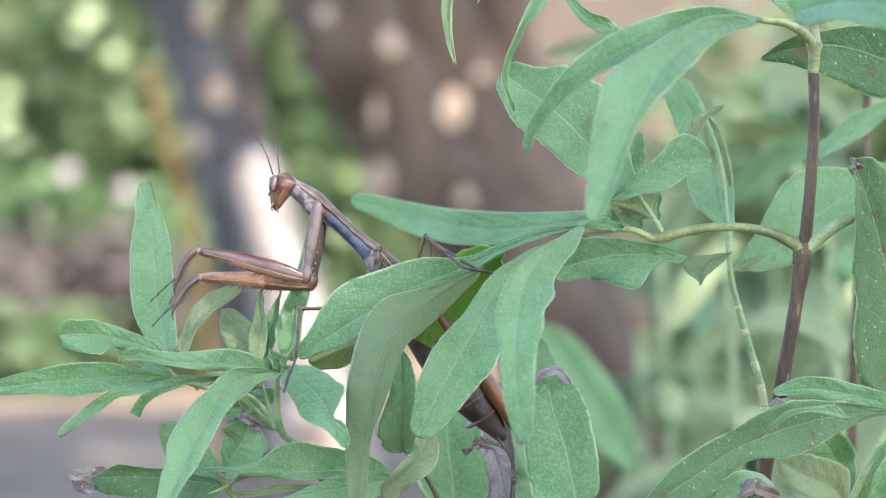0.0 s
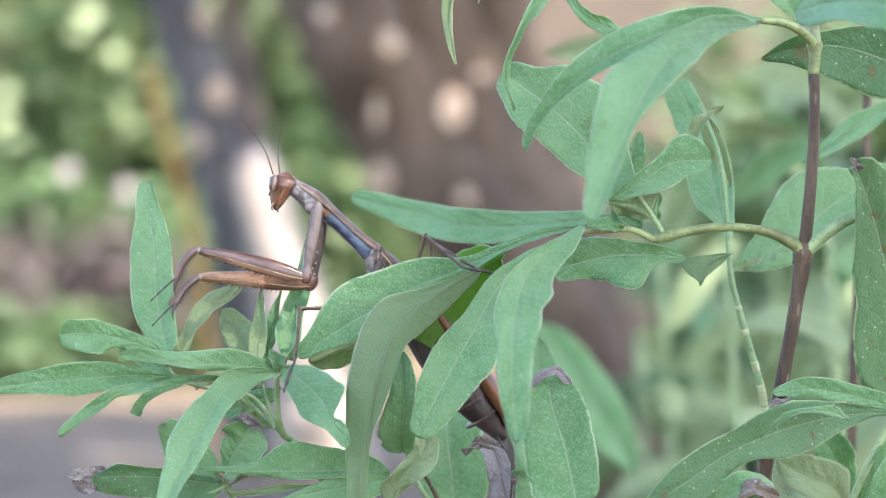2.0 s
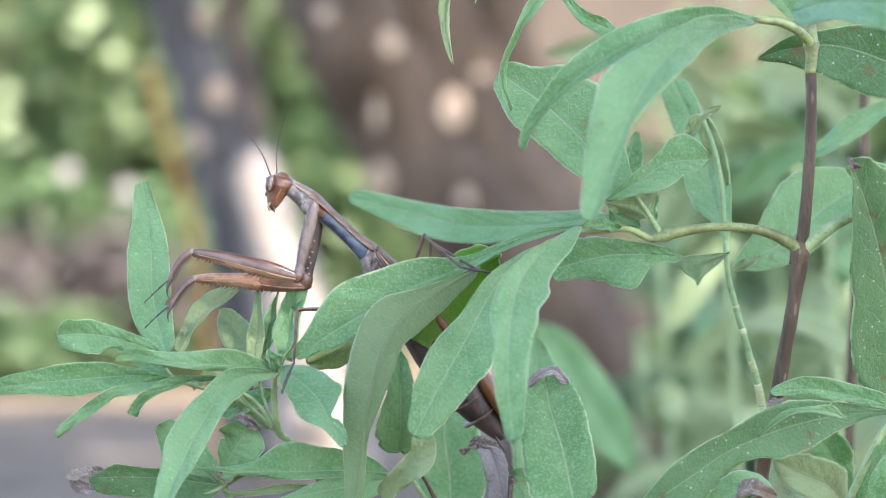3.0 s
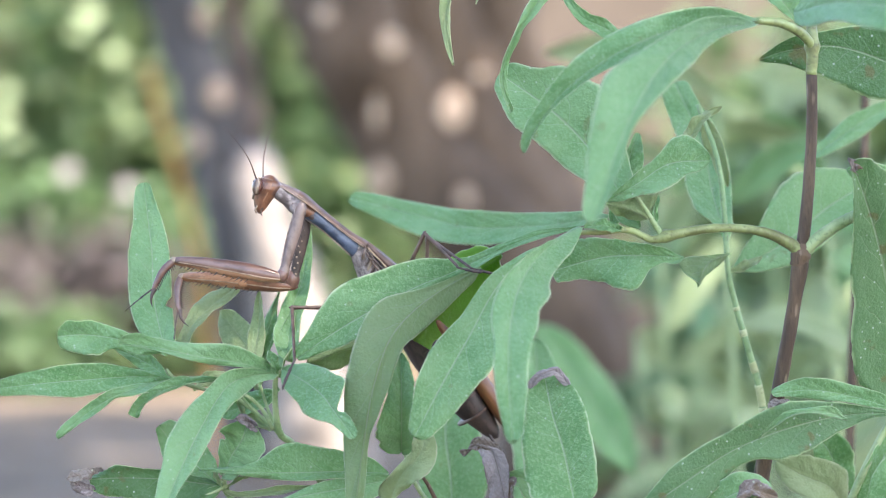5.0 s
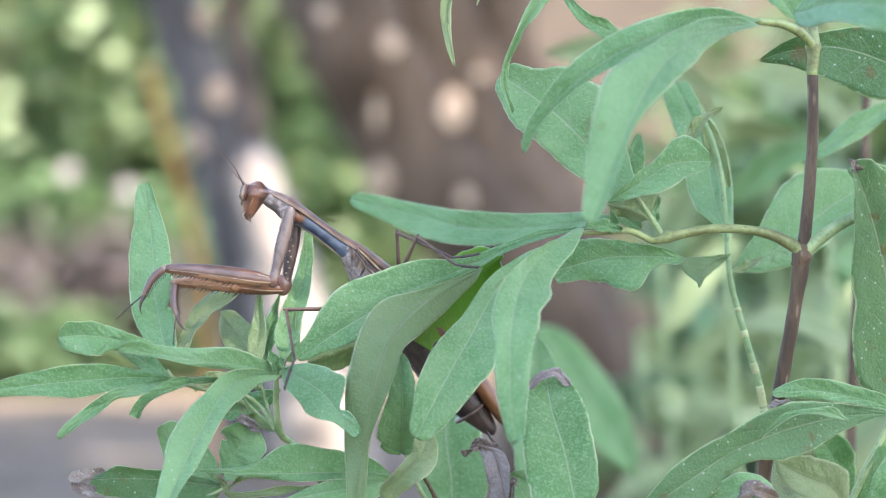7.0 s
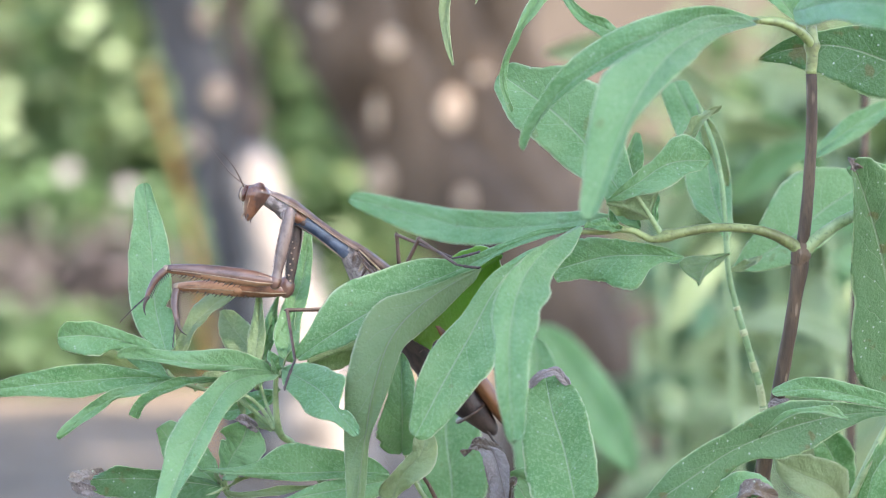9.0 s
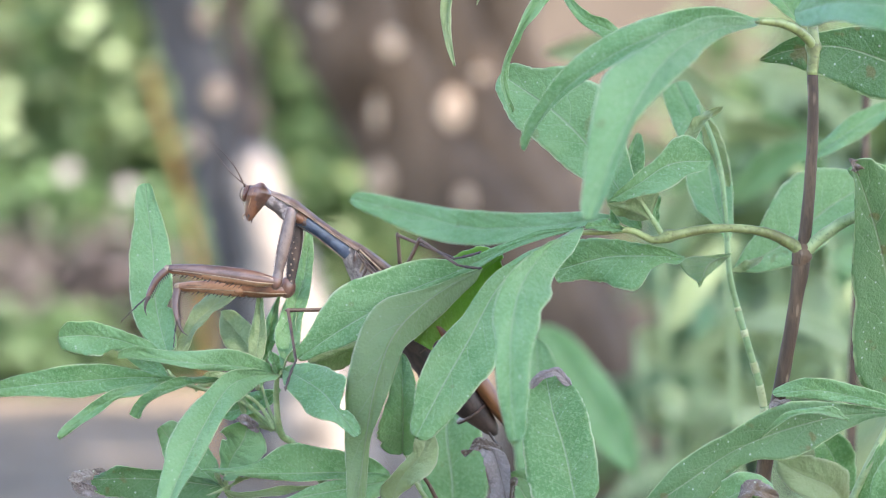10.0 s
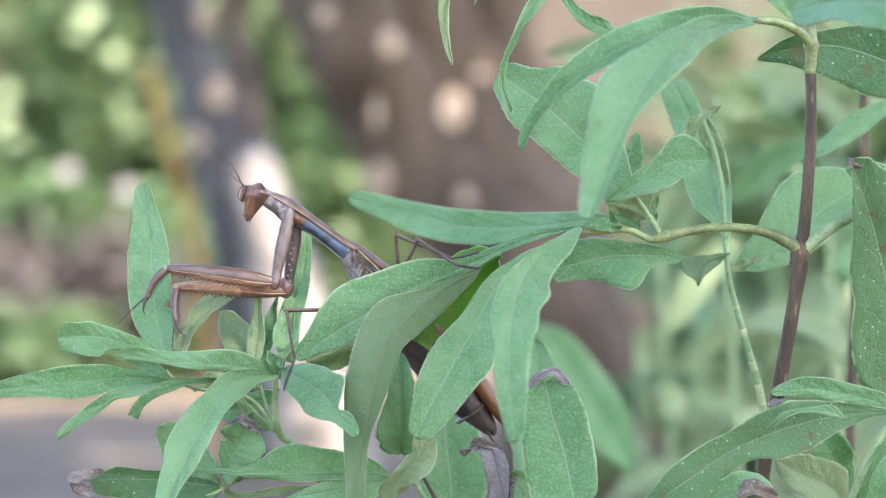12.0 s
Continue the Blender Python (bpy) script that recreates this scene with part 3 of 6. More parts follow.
leaf(low_twig, [(-48.7, 6.0, -53.8), (-44.5, 4.0, -54.7), (-35.6, 2.0, -53.8), (-24.2, 0.0, -52.1)], 1.75, -30, 0, 12, 0.5, skins=YOUNG_LIT)
leaf(low_twig, [(-48.7, 6.0, -53.6), (-50.2, 5.0, -50.9), (-51.1, 5.0, -49.2)], 1.12, 20, 0, 10, 0.5, skins=YOUNG_LIT)
leaf(low_twig, [(-48.5, 6.0, -53.8), (-45.8, 5.0, -51.7), (-42.6, 5.0, -50.2)], 1.12, -20, 0, 10, 0.5, skins=YOUNG_LIT)

# middle, round the insect
leaf(side_twig, [(29.5, -6.0, 4.6), (20.7, -2.0, 2.9), (12.0, 2.0, -0.6), (2.0, 3.0, -5.4), (-5.5, 1.0, -8.4), (-13.0, -2.0, -12.3), (-22.9, -4.0, -18.0), (-32.0, -6.0, -24.2)], margins=((0.2, 0.8, 1.2, 1.0, 1.1, 1.7, 1.2, 1.4, 2.0, 3.1, 3.9, 4.3, 3.9, 2.2, 1.3), (0.2, 0.7, 1.1, 1.0, 1.2, 1.3, 2.8, 4.6, 5.5, 6.1, 7.0, 6.9, 5.3, 3.0, 1.6)), fold=10, face=14, wave=0.3, label='large grey-green leaf with a pale midrib')
leaf(side_twig, [(8.5, 1.0, -4.4), (1.0, -4.0, -8.3), (-6.1, -8.0, -13.5), (-11.5, -14.0, -20.1), (-14.9, -16.0, -30.4), (-16.4, -16.0, -39.0), (-17.8, -16.0, -48.7), (-18.8, -16.0, -57.3)], margins=((1.4, 2.7, 3.8, 4.5, 4.4, 3.4, 3.4, 3.3, 2.4, 1.1, 1.3, 1.6, 1.2), (0.5, 1.0, 1.6, 3.5, 6.4, 7.1, 6.7, 6.4, 5.4, 4.8, 3.9, 2.8, 2.0)), fold=8, face=178, wave=0.4, stem=0.0, label='hanging leaf showing its pale underside')
leaf(side_twig, [(13.4, 6.0, -1.4), (8.4, 10.0, -5.2), (2.0, 11.0, -11.3), (-6.2, 9.0, -20.8)], 14.75, 176, 0, 8, 0.55, 0.7, bites=((0.9, 1, 0.5, 0.07), (0.7, 1, 0.3, 0.05), (0.84, -1, 0.35, 0.06)), skins=(LEAF_TOP, LEAF_LIT_THROUGH), ragged=0.03, label="torn leaf, light from above put into its green")
leaf(side_twig, [(29.0, -5.0, 2.6), (19.4, -5.0, -0.9), (11.8, -10.0, -8.5), (5.6, -16.0, -19.4), (0.1, -22.0, -28.9), (-5.9, -26.0, -40.2)], margins=((0.4, 2.5, 5.4, 6.5, 7.1, 7.5, 7.6, 7.8, 8.1, 6.8, 5.9, 4.5, 2.9), (0.1, 0.2, 0.8, 1.5, 2.6, 3.0, 3.5, 4.5, 5.3, 5.4, 4.9, 3.4, 2.0)), fold=10, face=4)
leaf(side_twig, [(29.9, -14.0, 4.8), (22.3, -28.0, 0.1), (16.5, -44.0, -6.9), (14.0, -54.0, -16.0), (13.6, -62.0, -27.2), (14.5, -66.0, -39.0)], margins=((0.5, 1.9, 3.1, 3.8, 4.2, 4.7, 5.9, 6.2, 5.1, 5.3, 4.3, 3.8, 3.6, 2.7, 1.9), (0.1, 0.3, 0.5, 1.1, 1.5, 2.2, 2.8, 3.8, 4.4, 4.3, 3.2, 3.3, 2.8, 2.0, 1.4)), fold=12, face=-6, wave=0.6, key='front')
leaf(side_twig, [(38.2, 22.0, 7.4), (23.4, 46.0, 5.5), (6.2, 60.0, 5.3), (-6.1, 70.0, 8.4), (-23.0, 76.0, 12.6)], margins=((0.3, 1.2, 1.7, 2.4, 3.5, 4.4, 4.4, 4.8, 4.7, 3.2, 1.7), (0.4, 1.9, 2.4, 2.9, 3.3, 3.7, 3.7, 3.1, 2.7, 2.6, 2.1)), fold=7, face=10, wave=0.3, key='level')
leaf(side_twig, [(53.4, -1.0, -1.9), (44.5, 0.0, -1.4), (35.9, 3.0, -1.8), (24.5, 6.0, -4.9)], margins=((0.8, 1.8, 1.5, 2.2, 3.7, 7.4, 8.2, 8.0, 7.4, 6.6, 5.6, 5.1, 4.4, 3.7, 3.4, 3.2, 3.1), (0.3, 0.8, 1.6, 1.9, 2.2, 2.6, 2.8, 3.1, 3.5, 3.8, 4.3, 4.8, 5.0, 5.1, 4.7, 2.9, 1.5)), fold=8, face=6, ragged=0.03, label='leaf with a chewed margin')
leaf(banded_stem, [(65.3, 20.0, -1.0), (60.1, 15.0, -3.1), (57.3, 10.0, -8.2)], margins=((0.2, 1.2, 1.8, 2.1, 2.2, 2.1, 1.9, 1.4, 0.8, 0.7, 0.6), (0.1, 0.3, 0.6, 0.9, 1.2, 2.1, 3.9, 5.1, 3.7, 2.2, 0.7)), fold=14, face=170, wave=0.2, label='small folded olive leaf')
leaf(side_twig, [(-6.9, 13.0, -19.0), (-12.0, 13.0, -21.0), (-20.9, 13.0, -22.5), (-30.4, 12.0, -25.9)], 9.25, 160, 0, 10, 0.6, 1.3, skins=(LEAF_TOP, LEAF_YOUNG_LIT), label="olive underside of a leaf")
leaf(mid_twig, [(-9.0, 0.0, -45.1), (-8.8, -6.0, -38.3), (-8.9, -8.0, -30.8), (-9.2, -4.0, -23.2)], margins=((2.2, 4.2, 4.7, 5.1, 5.1, 4.1, 3.2, 2.6, 1.9, 1.2, 0.4), (1.1, 2.9, 2.9, 3.0, 3.1, 3.1, 3.2, 3.0, 2.6, 1.9, 0.8)), fold=18, face=-4, ragged=0.04)
leaf(mid_twig, [(-11.7, -6.0, -56.3), (-9.1, -9.0, -49.9), (-4.8, -12.0, -44.7), (-3.3, -12.0, -39.4)], margins=((2.0, 2.8, 2.6, 2.0, 1.6, 1.7, 1.9, 1.9, 2.3, 2.3, 1.2), (0.2, 0.9, 1.7, 2.8, 3.4, 3.8, 4.1, 4.3, 3.5, 2.6, 1.3)), fold=12, face=-12, twist=20, skins=YOUNG_LIT, wave=0.8)
leaf(mid_twig, [(28.9, -14.0, -55.6), (26.6, -11.0, -44.2), (24.0, -8.0, -35.7), (22.5, -3.0, -27.5)], margins=((2.3, 8.3, 8.8, 9.1, 9.1, 9.0, 8.6, 7.5, 6.3, 5.4, 4.6, 3.2, 1.8), (4.0, 5.7, 6.1, 6.5, 6.7, 6.9, 7.1, 7.3, 7.1, 6.7, 6.1, 4.3, 2.8)), fold=8, face=-4, wave=0.5, label='blunt leaf with a pale gall and a withered tip')
leaf(mid_twig, [(27.7, -7.0, -29.8), (24.9, -9.0, -26.8), (21.7, -9.0, -27.6), (18.8, -7.0, -30.6)], margins=((0.8, 1.1, 1.2, 1.1, 1.0, 1.1, 0.9, 0.8, 0.8, 0.8, 0.6), (0.6, 0.9, 0.8, 1.0, 1.0, 0.7, 1.0, 1.0, 1.0, 1.0, 0.5)), fold=4, ragged=0.15, wave=0.2, skins=WITHERED, label='withered leaf tip')
leaf(mid_twig, [(7.0, 4.0, -43.3), (10.8, 3.0, -44.7), (12.7, 2.0, -50.0), (14.2, 2.0, -56.9)], margins=((0.1, 0.5, 0.4, 1.5, 2.4, 2.6, 2.6, 2.4, 2.3, 1.5, 0.4), (0.3, 1.7, 2.7, 2.7, 2.8, 2.7, 2.7, 2.7, 2.3, 2.0, 1.2)), fold=26, twist=30, ragged=0.08, wave=1.0, skins=WITHERED, label='lilac-grey withered leaf')
leaf(mid_twig, [(13.6, 5.0, -45.2), (10.2, 3.0, -43.8), (7.6, 2.0, -43.5), (4.5, 2.0, -45.8)], 2.38, 30, 60, 20, 0.45, 1.0, skins=DEAD, ragged=0.1, label="lilac-grey withered leaf")
leaf(mid_twig, [(25.4, 8.0, -58.7), (21.6, 8.0, -54.9), (18.5, 8.0, -51.7), (14.7, 8.0, -50.7)], 6.88, 14, 0, 16, 0.45, 1.1, ragged=0.05)
leaf(mid_twig, [(16.5, 6.0, -51.1), (15.3, 6.0, -52.6), (15.1, 6.0, -56.0)], 2.62, 30, 30, 20, 0.5, 1.0, skins=DEAD, ragged=0.1, label="rust-brown withered leaf tip")
leaf(mid_twig, [(2.1, 50.0, -69.5), (2.2, 56.0, -56.6), (0.8, 60.0, -43.3), (2.2, 66.0, -34.1)], 18.75, 10, 0, 8, 0.5, 1.2)
leaf(mid_twig, [(19.8, 60.0, -75.9), (24.2, 70.0, -60.4), (23.8, 80.0, -41.6), (23.4, 90.0, -22.4)], 16.50, 10, 0, 8, 0.5, 1.2)

leaf(mid_twig, [(69.8, 430.0, -82.5), (56.1, 430.0, -59.3), (44.6, 430.0, -42.2), (33.5, 430.0, -27.0)], 20.0, 10, 0, 10, 0.5, 1.3)

# upper tufts
leaf(left_petiole, [(66.9, -24.0, 48.2), (55.9, -42.0, 45.5), (44.4, -64.0, 37.6), (35.3, -84.0, 23.2), (28.3, -92.0, 5.0)], margins=((0.7, 1.2, 1.9, 2.6, 3.4, 4.3, 4.4, 3.9, 2.7, 1.4, 1.7, 1.7, 1.3), (0.4, 1.4, 1.9, 2.7, 3.0, 3.7, 4.7, 6.3, 7.9, 7.0, 5.5, 3.6, 2.3)), fold=10, face=10, wave=0.4, label='drooping leaf out of focus', key='droop')
leaf(left_petiole, [(68.3, -18.0, 49.5), (53.1, -34.0, 47.5), (38.2, -44.0, 41.8), (26.4, -46.0, 34.0), (20.0, -45.0, 26.4), (16.8, -44.0, 20.0)], margins=((0.3, 1.1, 2.1, 2.7, 3.0, 3.1, 3.3, 3.1, 2.3, 1.6, 0.9, 0.3, 0.3), (0.3, 1.2, 1.8, 2.2, 2.6, 3.1, 3.6, 3.6, 3.4, 2.9, 2.2, 1.9, 1.4)), fold=14, face=14, key='sickle')
leaf(side_twig, [(43.6, -2.0, 4.6), (37.8, 3.0, 15.2), (31.6, 6.0, 23.8), (23.5, 8.0, 31.7), (12.7, 10.0, 39.4)], margins=((1.3, 3.5, 3.8, 3.9, 4.5, 5.9, 7.0, 7.4, 7.5, 7.7, 8.2, 8.2, 7.4, 5.2, 3.3), (0.4, 1.4, 2.8, 4.1, 5.1, 6.4, 7.7, 9.0, 10.6, 10.7, 9.6, 9.3, 5.8, 4.4, 3.3)), fold=8, face=4, ragged=0.02, label='broad leaf with a torn tip')
leaf(top_node, [(24.9, -6.0, 59.6), (20.0, -6.0, 52.8), (15.0, -7.0, 44.1), (13.1, -7.0, 37.3), (15.1, -5.0, 29.9)], margins=((1.0, 1.4, 0.9, 0.6, 0.2, 0.5, 0.5, 0.8, 0.8, 0.5, 0.5), (1.3, 1.9, 2.0, 1.9, 1.7, 1.5, 1.3, 0.9, 1.1, 1.1, 0.8)), fold=22, face=-20)
leaf(top_node, [(5.7, -4.0, 69.7), (2.0, -4.0, 58.5), (0.6, -4.0, 49.8), (2.4, -5.0, 40.3)], 2.38, 25, 0, 20, 0.5, 1.3, skins=YOUNG_LIT)
leaf(top_node, [(9.6, 4.0, 65.5), (8.3, 4.0, 59.2), (7.3, 4.0, 54.4)], 2.38, 25, 0, 20, 0.5, 1.3, skins=YOUNG_LIT)
leaf(top_node, [(42.7, 12.0, 45.9), (36.9, 10.0, 49.3), (31.1, 8.0, 52.0), (27.1, 8.0, 56.8)], margins=((0.2, 0.8, 1.5, 2.3, 2.9, 2.3, 1.8, 1.4, 1.2, 0.9, 0.4), (0.1, 0.6, 1.2, 1.5, 1.6, 1.4, 1.2, 1.4, 1.1, 0.7, 0.2)), fold=14, face=12)
leaf(side_twig, [(37.7, 2.0, 5.1), (39.2, 5.0, 12.7), (41.4, 7.0, 19.1), (43.6, 9.0, 26.1)], margins=((0.6, 1.4, 1.4, 1.4, 1.4, 1.5, 1.6, 1.4, 1.2, 0.8, 0.5), (0.9, 2.1, 2.7, 3.2, 3.5, 3.6, 3.7, 3.5, 2.6, 1.7, 0.8)), fold=12, face=6)
leaf(side_twig, [(36.0, -8.0, 10.4), (42.6, -10.0, 14.3), (49.5, -9.0, 18.6), (58.6, -8.0, 19.4)], margins=((0.1, 0.7, 1.2, 1.7, 2.0, 1.9, 2.6, 4.8, 5.4, 3.8, 1.5), (0.3, 1.5, 2.2, 3.0, 4.6, 5.1, 5.1, 4.5, 3.2, 2.5, 0.8)), fold=12, face=-10)
leaf(side_twig, [(54.2, -4.0, 24.0), (56.7, -4.0, 28.1), (61.5, -4.0, 31.4)], margins=((1.1, 1.5, 1.4, 1.3, 1.4, 1.1, 1.0, 1.1, 0.7, 0.4, 0.1), (0.5, 1.2, 1.4, 1.5, 1.5, 1.3, 1.0, 0.6, 0.4, 0.2, 0.0)), fold=16, face=-15, skins=(LEAF_YOUNG_LIT, LEAF_YOUNG_LIT))
leaf(side_twig, [(45.1, -6.0, 6.6), (41.4, -6.0, 8.6), (35.9, -6.0, 10.0)], margins=((0.3, 1.4, 2.1, 2.8, 3.3, 3.3, 3.3, 2.9, 2.0, 1.1, 0.3), (1.1, 4.6, 4.2, 3.7, 3.2, 2.9, 2.3, 1.8, 1.3, 0.7, 0.2)), fold=20, face=160, skins=(LEAF_TOP, LEAF_YOUNG_LIT), label='small curled leaf showing its underside')
leaf(side_twig, [(47.7, -5.0, 3.6), (46.7, -4.0, 7.6), (47.6, -2.0, 12.6)], 1.50, 10, 0, 10, 0.5, 1.2)
leaf(side_twig, [(39.1, -7.0, 4.1), (35.3, -9.0, 5.1), (30.9, -10.0, 4.8)], 3.12, 20, 0, 14, 0.5, 1.1)
leaf(top_node, [(109.8, 10.0, 36.9), (99.4, 10.0, 42.2), (88.1, 9.0, 45.5), (77.9, 8.0, 44.6), (70.7, 8.0, 42.4)], margins=((1.7, 7.1, 8.0, 8.4, 8.3, 8.0, 7.5, 6.1, 4.1, 2.3, 0.7), (0.4, 2.0, 3.9, 6.6, 7.2, 5.4, 3.8, 3.1, 2.9, 1.6, 0.5)), fold=8, face=-6, skins=(LEAF_SCARRED, LEAF_UNDER), label='dark leaf with pale scars')
leaf(top_node, [(74.3, -30.0, 50.1), (79.1, -64.0, 49.6), (87.6, -84.0, 47.4), (99.8, -90.0, 45.9)], margins=((0.5, 2.2, 3.4, 3.6, 3.9, 4.6, 5.5, 5.8, 6.1, 4.8, 1.8), (2.1, 3.1, 4.2, 4.7, 4.9, 4.8, 5.0, 5.3, 5.5, 4.8, 1.6)), fold=9, face=-8, wave=0.4)
leaf(top_node, [(79.1, 0.0, 49.4), (75.9, -1.0, 53.6), (71.6, -2.0, 59.2)], margins=((0.1, 0.5, 0.9, 1.3, 1.8, 2.1, 2.4, 2.7, 2.5, 2.4, 2.1), (0.8, 3.2, 3.6, 4.2, 4.5, 4.2, 3.9, 3.7, 3.3, 1.9, 0.6)), fold=12, face=8)
leaf(right_twig, [(109.5, 16.0, -38.2), (101.9, 6.0, -20.0), (96.5, -4.0, -1.1), (92.0, -11.0, 11.2), (88.4, -16.0, 19.2)], margins=((1.4, 4.9, 8.8, 11.3, 12.4, 12.5, 10.9, 9.0, 8.5, 7.8, 5.9, 4.6, 3.6, 2.1, 1.1), (1.6, 5.8, 11.1, 12.1, 12.8, 13.4, 13.1, 12.5, 11.9, 11.4, 10.5, 9.4, 8.3, 5.2, 3.6)), fold=9, face=8, wave=0.6, skins=(LEAF_SCARRED, LEAF_UNDER), ragged=0.02, label='large dark leaf with brown scars')
leaf(right_twig, [(107.6, 4.0, 10.2), (97.6, 4.0, 15.5), (90.0, 4.0, 18.0)], 6.62, 10, 0, 12, 0.45, 1.2)
leaf(right_low, [(103.6, 2.0, -36.2), (89.0, -4.0, -36.5), (76.0, -9.0, -39.0), (63.3, -13.0, -43.7), (53.4, -14.0, -50.1), (43.0, -14.0, -57.2)], margins=((0.2, 0.6, 1.1, 2.4, 3.4, 4.9, 5.9, 5.8, 4.0, 3.6, 4.6, 5.3, 5.7, 5.1, 3.1), (0.2, 0.6, 1.4, 2.4, 3.4, 4.8, 5.8, 5.8, 5.2, 4.6, 4.7, 4.9, 4.3, 2.7, 1.3)), fold=8, face=-6, ragged=0.02, skins=(LEAF_SCARRED, LEAF_UNDER), label='large low leaf with a rolled margin')
leaf(right_low, [(88.0, -12.0, -37.0), (82.6, -16.0, -35.1), (75.0, -18.0, -35.8), (68.5, -16.0, -40.8)], 2.75, 30, 0, 26, 0.3, 1.3, label="rolled margin of a leaf")
leaf(right_low, [(103.9, 4.0, -36.6), (92.1, 1.0, -32.9), (81.9, -1.0, -31.1), (72.7, -2.0, -31.9)], margins=((0.1, 0.5, 0.9, 1.4, 1.7, 1.9, 2.1, 2.0, 1.7, 1.1, 0.9), (0.2, 1.1, 2.1, 2.2, 2.3, 2.2, 2.3, 2.3, 2.4, 1.9, 1.1)), fold=10, face=12)
leaf(right_low, [(51.6, -6.0, -60.6), (59.7, -12.0, -55.2), (66.9, -14.0, -51.6), (72.0, -14.0, -52.1)], 8.12, -24, 0, 14, 0.55, 1.1)
leaf(right_low, [(63.1, -15.0, -54.4), (66.6, -17.0, -51.8), (72.6, -16.0, -53.6)], 4.38, -30, 60, 24, 0.5, 1.0, skins=DEAD, ragged=0.1, label="purple-brown withered leaf tip")
leaf(right_low, [(77.1, 1.0, -34.4), (75.0, -1.0, -33.8), (72.1, -1.0, -35.1)], 2.25, 30, 40, 24, 0.5, 1.0, skins=DEAD, ragged=0.1, label="withered leaf tip")
leaf(right_back, [(94.6, 40.0, -60.7), (89.7, 32.0, -55.0), (82.7, 28.0, -51.9), (76.6, 26.0, -48.5)], 11.00, 10, 0, 12, 0.5, 1.2, skins=YOUNG_LIT)
leaf(right_back, [(94.6, 40.0, -58.0), (90.2, 36.0, -47.2), (86.0, 34.0, -43.1)], 9.88, 10, 0, 12, 0.5, 1.2)
leaf(right_low, [(95.6, 8.0, -65.6), (95.9, 6.0, -56.6), (97.6, 4.0, -47.6), (102.6, 4.0, -40.1)], 8.75, 10, 0, 12, 0.5, 1.2)
leaf(right_low, [(96.4, -4.0, -64.5), (97.4, -6.0, -56.9), (99.6, -8.0, -49.3), (105.8, -8.0, -44.4)], 9.88, -10, 0, 12, 0.5, 1.2)
leaf(right_back, [(68.2, 40.0, -4.8), (80.5, 44.0, 1.5), (91.6, 48.0, 10.2), (103.9, 50.0, 17.5)], margins=((0.6, 3.0, 5.4, 7.6, 9.0, 10.2, 10.1, 8.5, 6.2, 3.7, 1.1), (0.6, 3.1, 4.3, 5.4, 6.1, 6.4, 6.4, 6.0, 5.1, 2.9, 0.8)), fold=10, face=-10)
leaf(banded_stem, [(65.8, 32.0, 2.1), (63.5, 44.0, 13.4), (61.8, 50.0, 24.2), (55.3, 54.0, 39.9)], margins=((0.5, 2.6, 5.8, 6.1, 6.6, 6.9, 6.4, 5.6, 5.1, 4.6, 4.2), (0.5, 2.4, 3.2, 4.1, 4.4, 4.4, 4.1, 3.9, 3.2, 2.9, 2.8)), fold=10, face=8)
leaf(right_back, [(87.5, 70.0, 20.8), (94.3, 70.0, 25.6), (102.8, 72.0, 31.2), (112.8, 74.0, 36.8)], 5.75, -15, 0, 12, 0.5, 1.3)
leaf(banded_stem, [(59.4, 30.0, 32.7), (62.5, 32.0, 25.0), (66.3, 34.0, 14.5)], 4.38, 15, 0, 12, 0.5, 1.3, skins=YOUNG_LIT)
leaf(banded_stem, [(65.9, 26.0, -5.1), (69.7, 28.0, -3.8), (73.8, 30.0, -1.8)], 2.25, -15, 0, 12, 0.5, 1.3, skins=YOUNG_LIT)
leaf(right_twig, [(89.5, -15.0, 17.0), (88.5, -17.0, 18.2), (87.7, -18.0, 19.6)], 2.50, 20, 40, 20, 0.5, 1.0, skins=DEAD, ragged=0.1, label="rust-brown withered leaf tip")
gall_me = mesh_data("gall", *tube([Vector((0, -k * 0.0003, 0)) for k in range(5)], [0.0012, 0.0011, 0.0009, 0.0006, 0.0001], 12), [LEAF_YOUNG_LIT], None, [(0.3, 0.5)] * 60)
part("gall", gall_me, mid_twig, spot((25.3, -5.0, -32.4)) - Vector(mid_twig["start"]), "pale round gall")


# ---- background ----
def scatter(name, centre, size, count, span, seed, parent, skin, keep=None, hang=0.3, label=""):
    """A mass of small bent leaves in an uneven cloud; keep(point) may turn leaves away."""
    rng = np.random.default_rng(seed)
    verts, faces, uvs = [], [], []
    c = Vector(centre)
    clumps = [(Vector(rng.uniform(-1, 1, 3)) , rng.uniform(0.25, 0.5)) for _ in range(34)]
    made = 0
    while made < count:
        cc, cr = clumps[rng.integers(len(clumps))]
        d = cc + Vector(rng.normal(0, cr * 0.5, 3))
        if d.length > 1.25:
            continue
        p = c + Vector((d.x * size[0], d.y * size[1], d.z * size[2]))
        if p.z < 0.01 or (keep and not keep([p])):
            continue
        made += 1
        blade(verts, faces, uvs, p, rng, span, hang)
    return part(name, mesh_data(name, verts, faces, [skin], None, uvs), parent, (0, 0, 0), label)


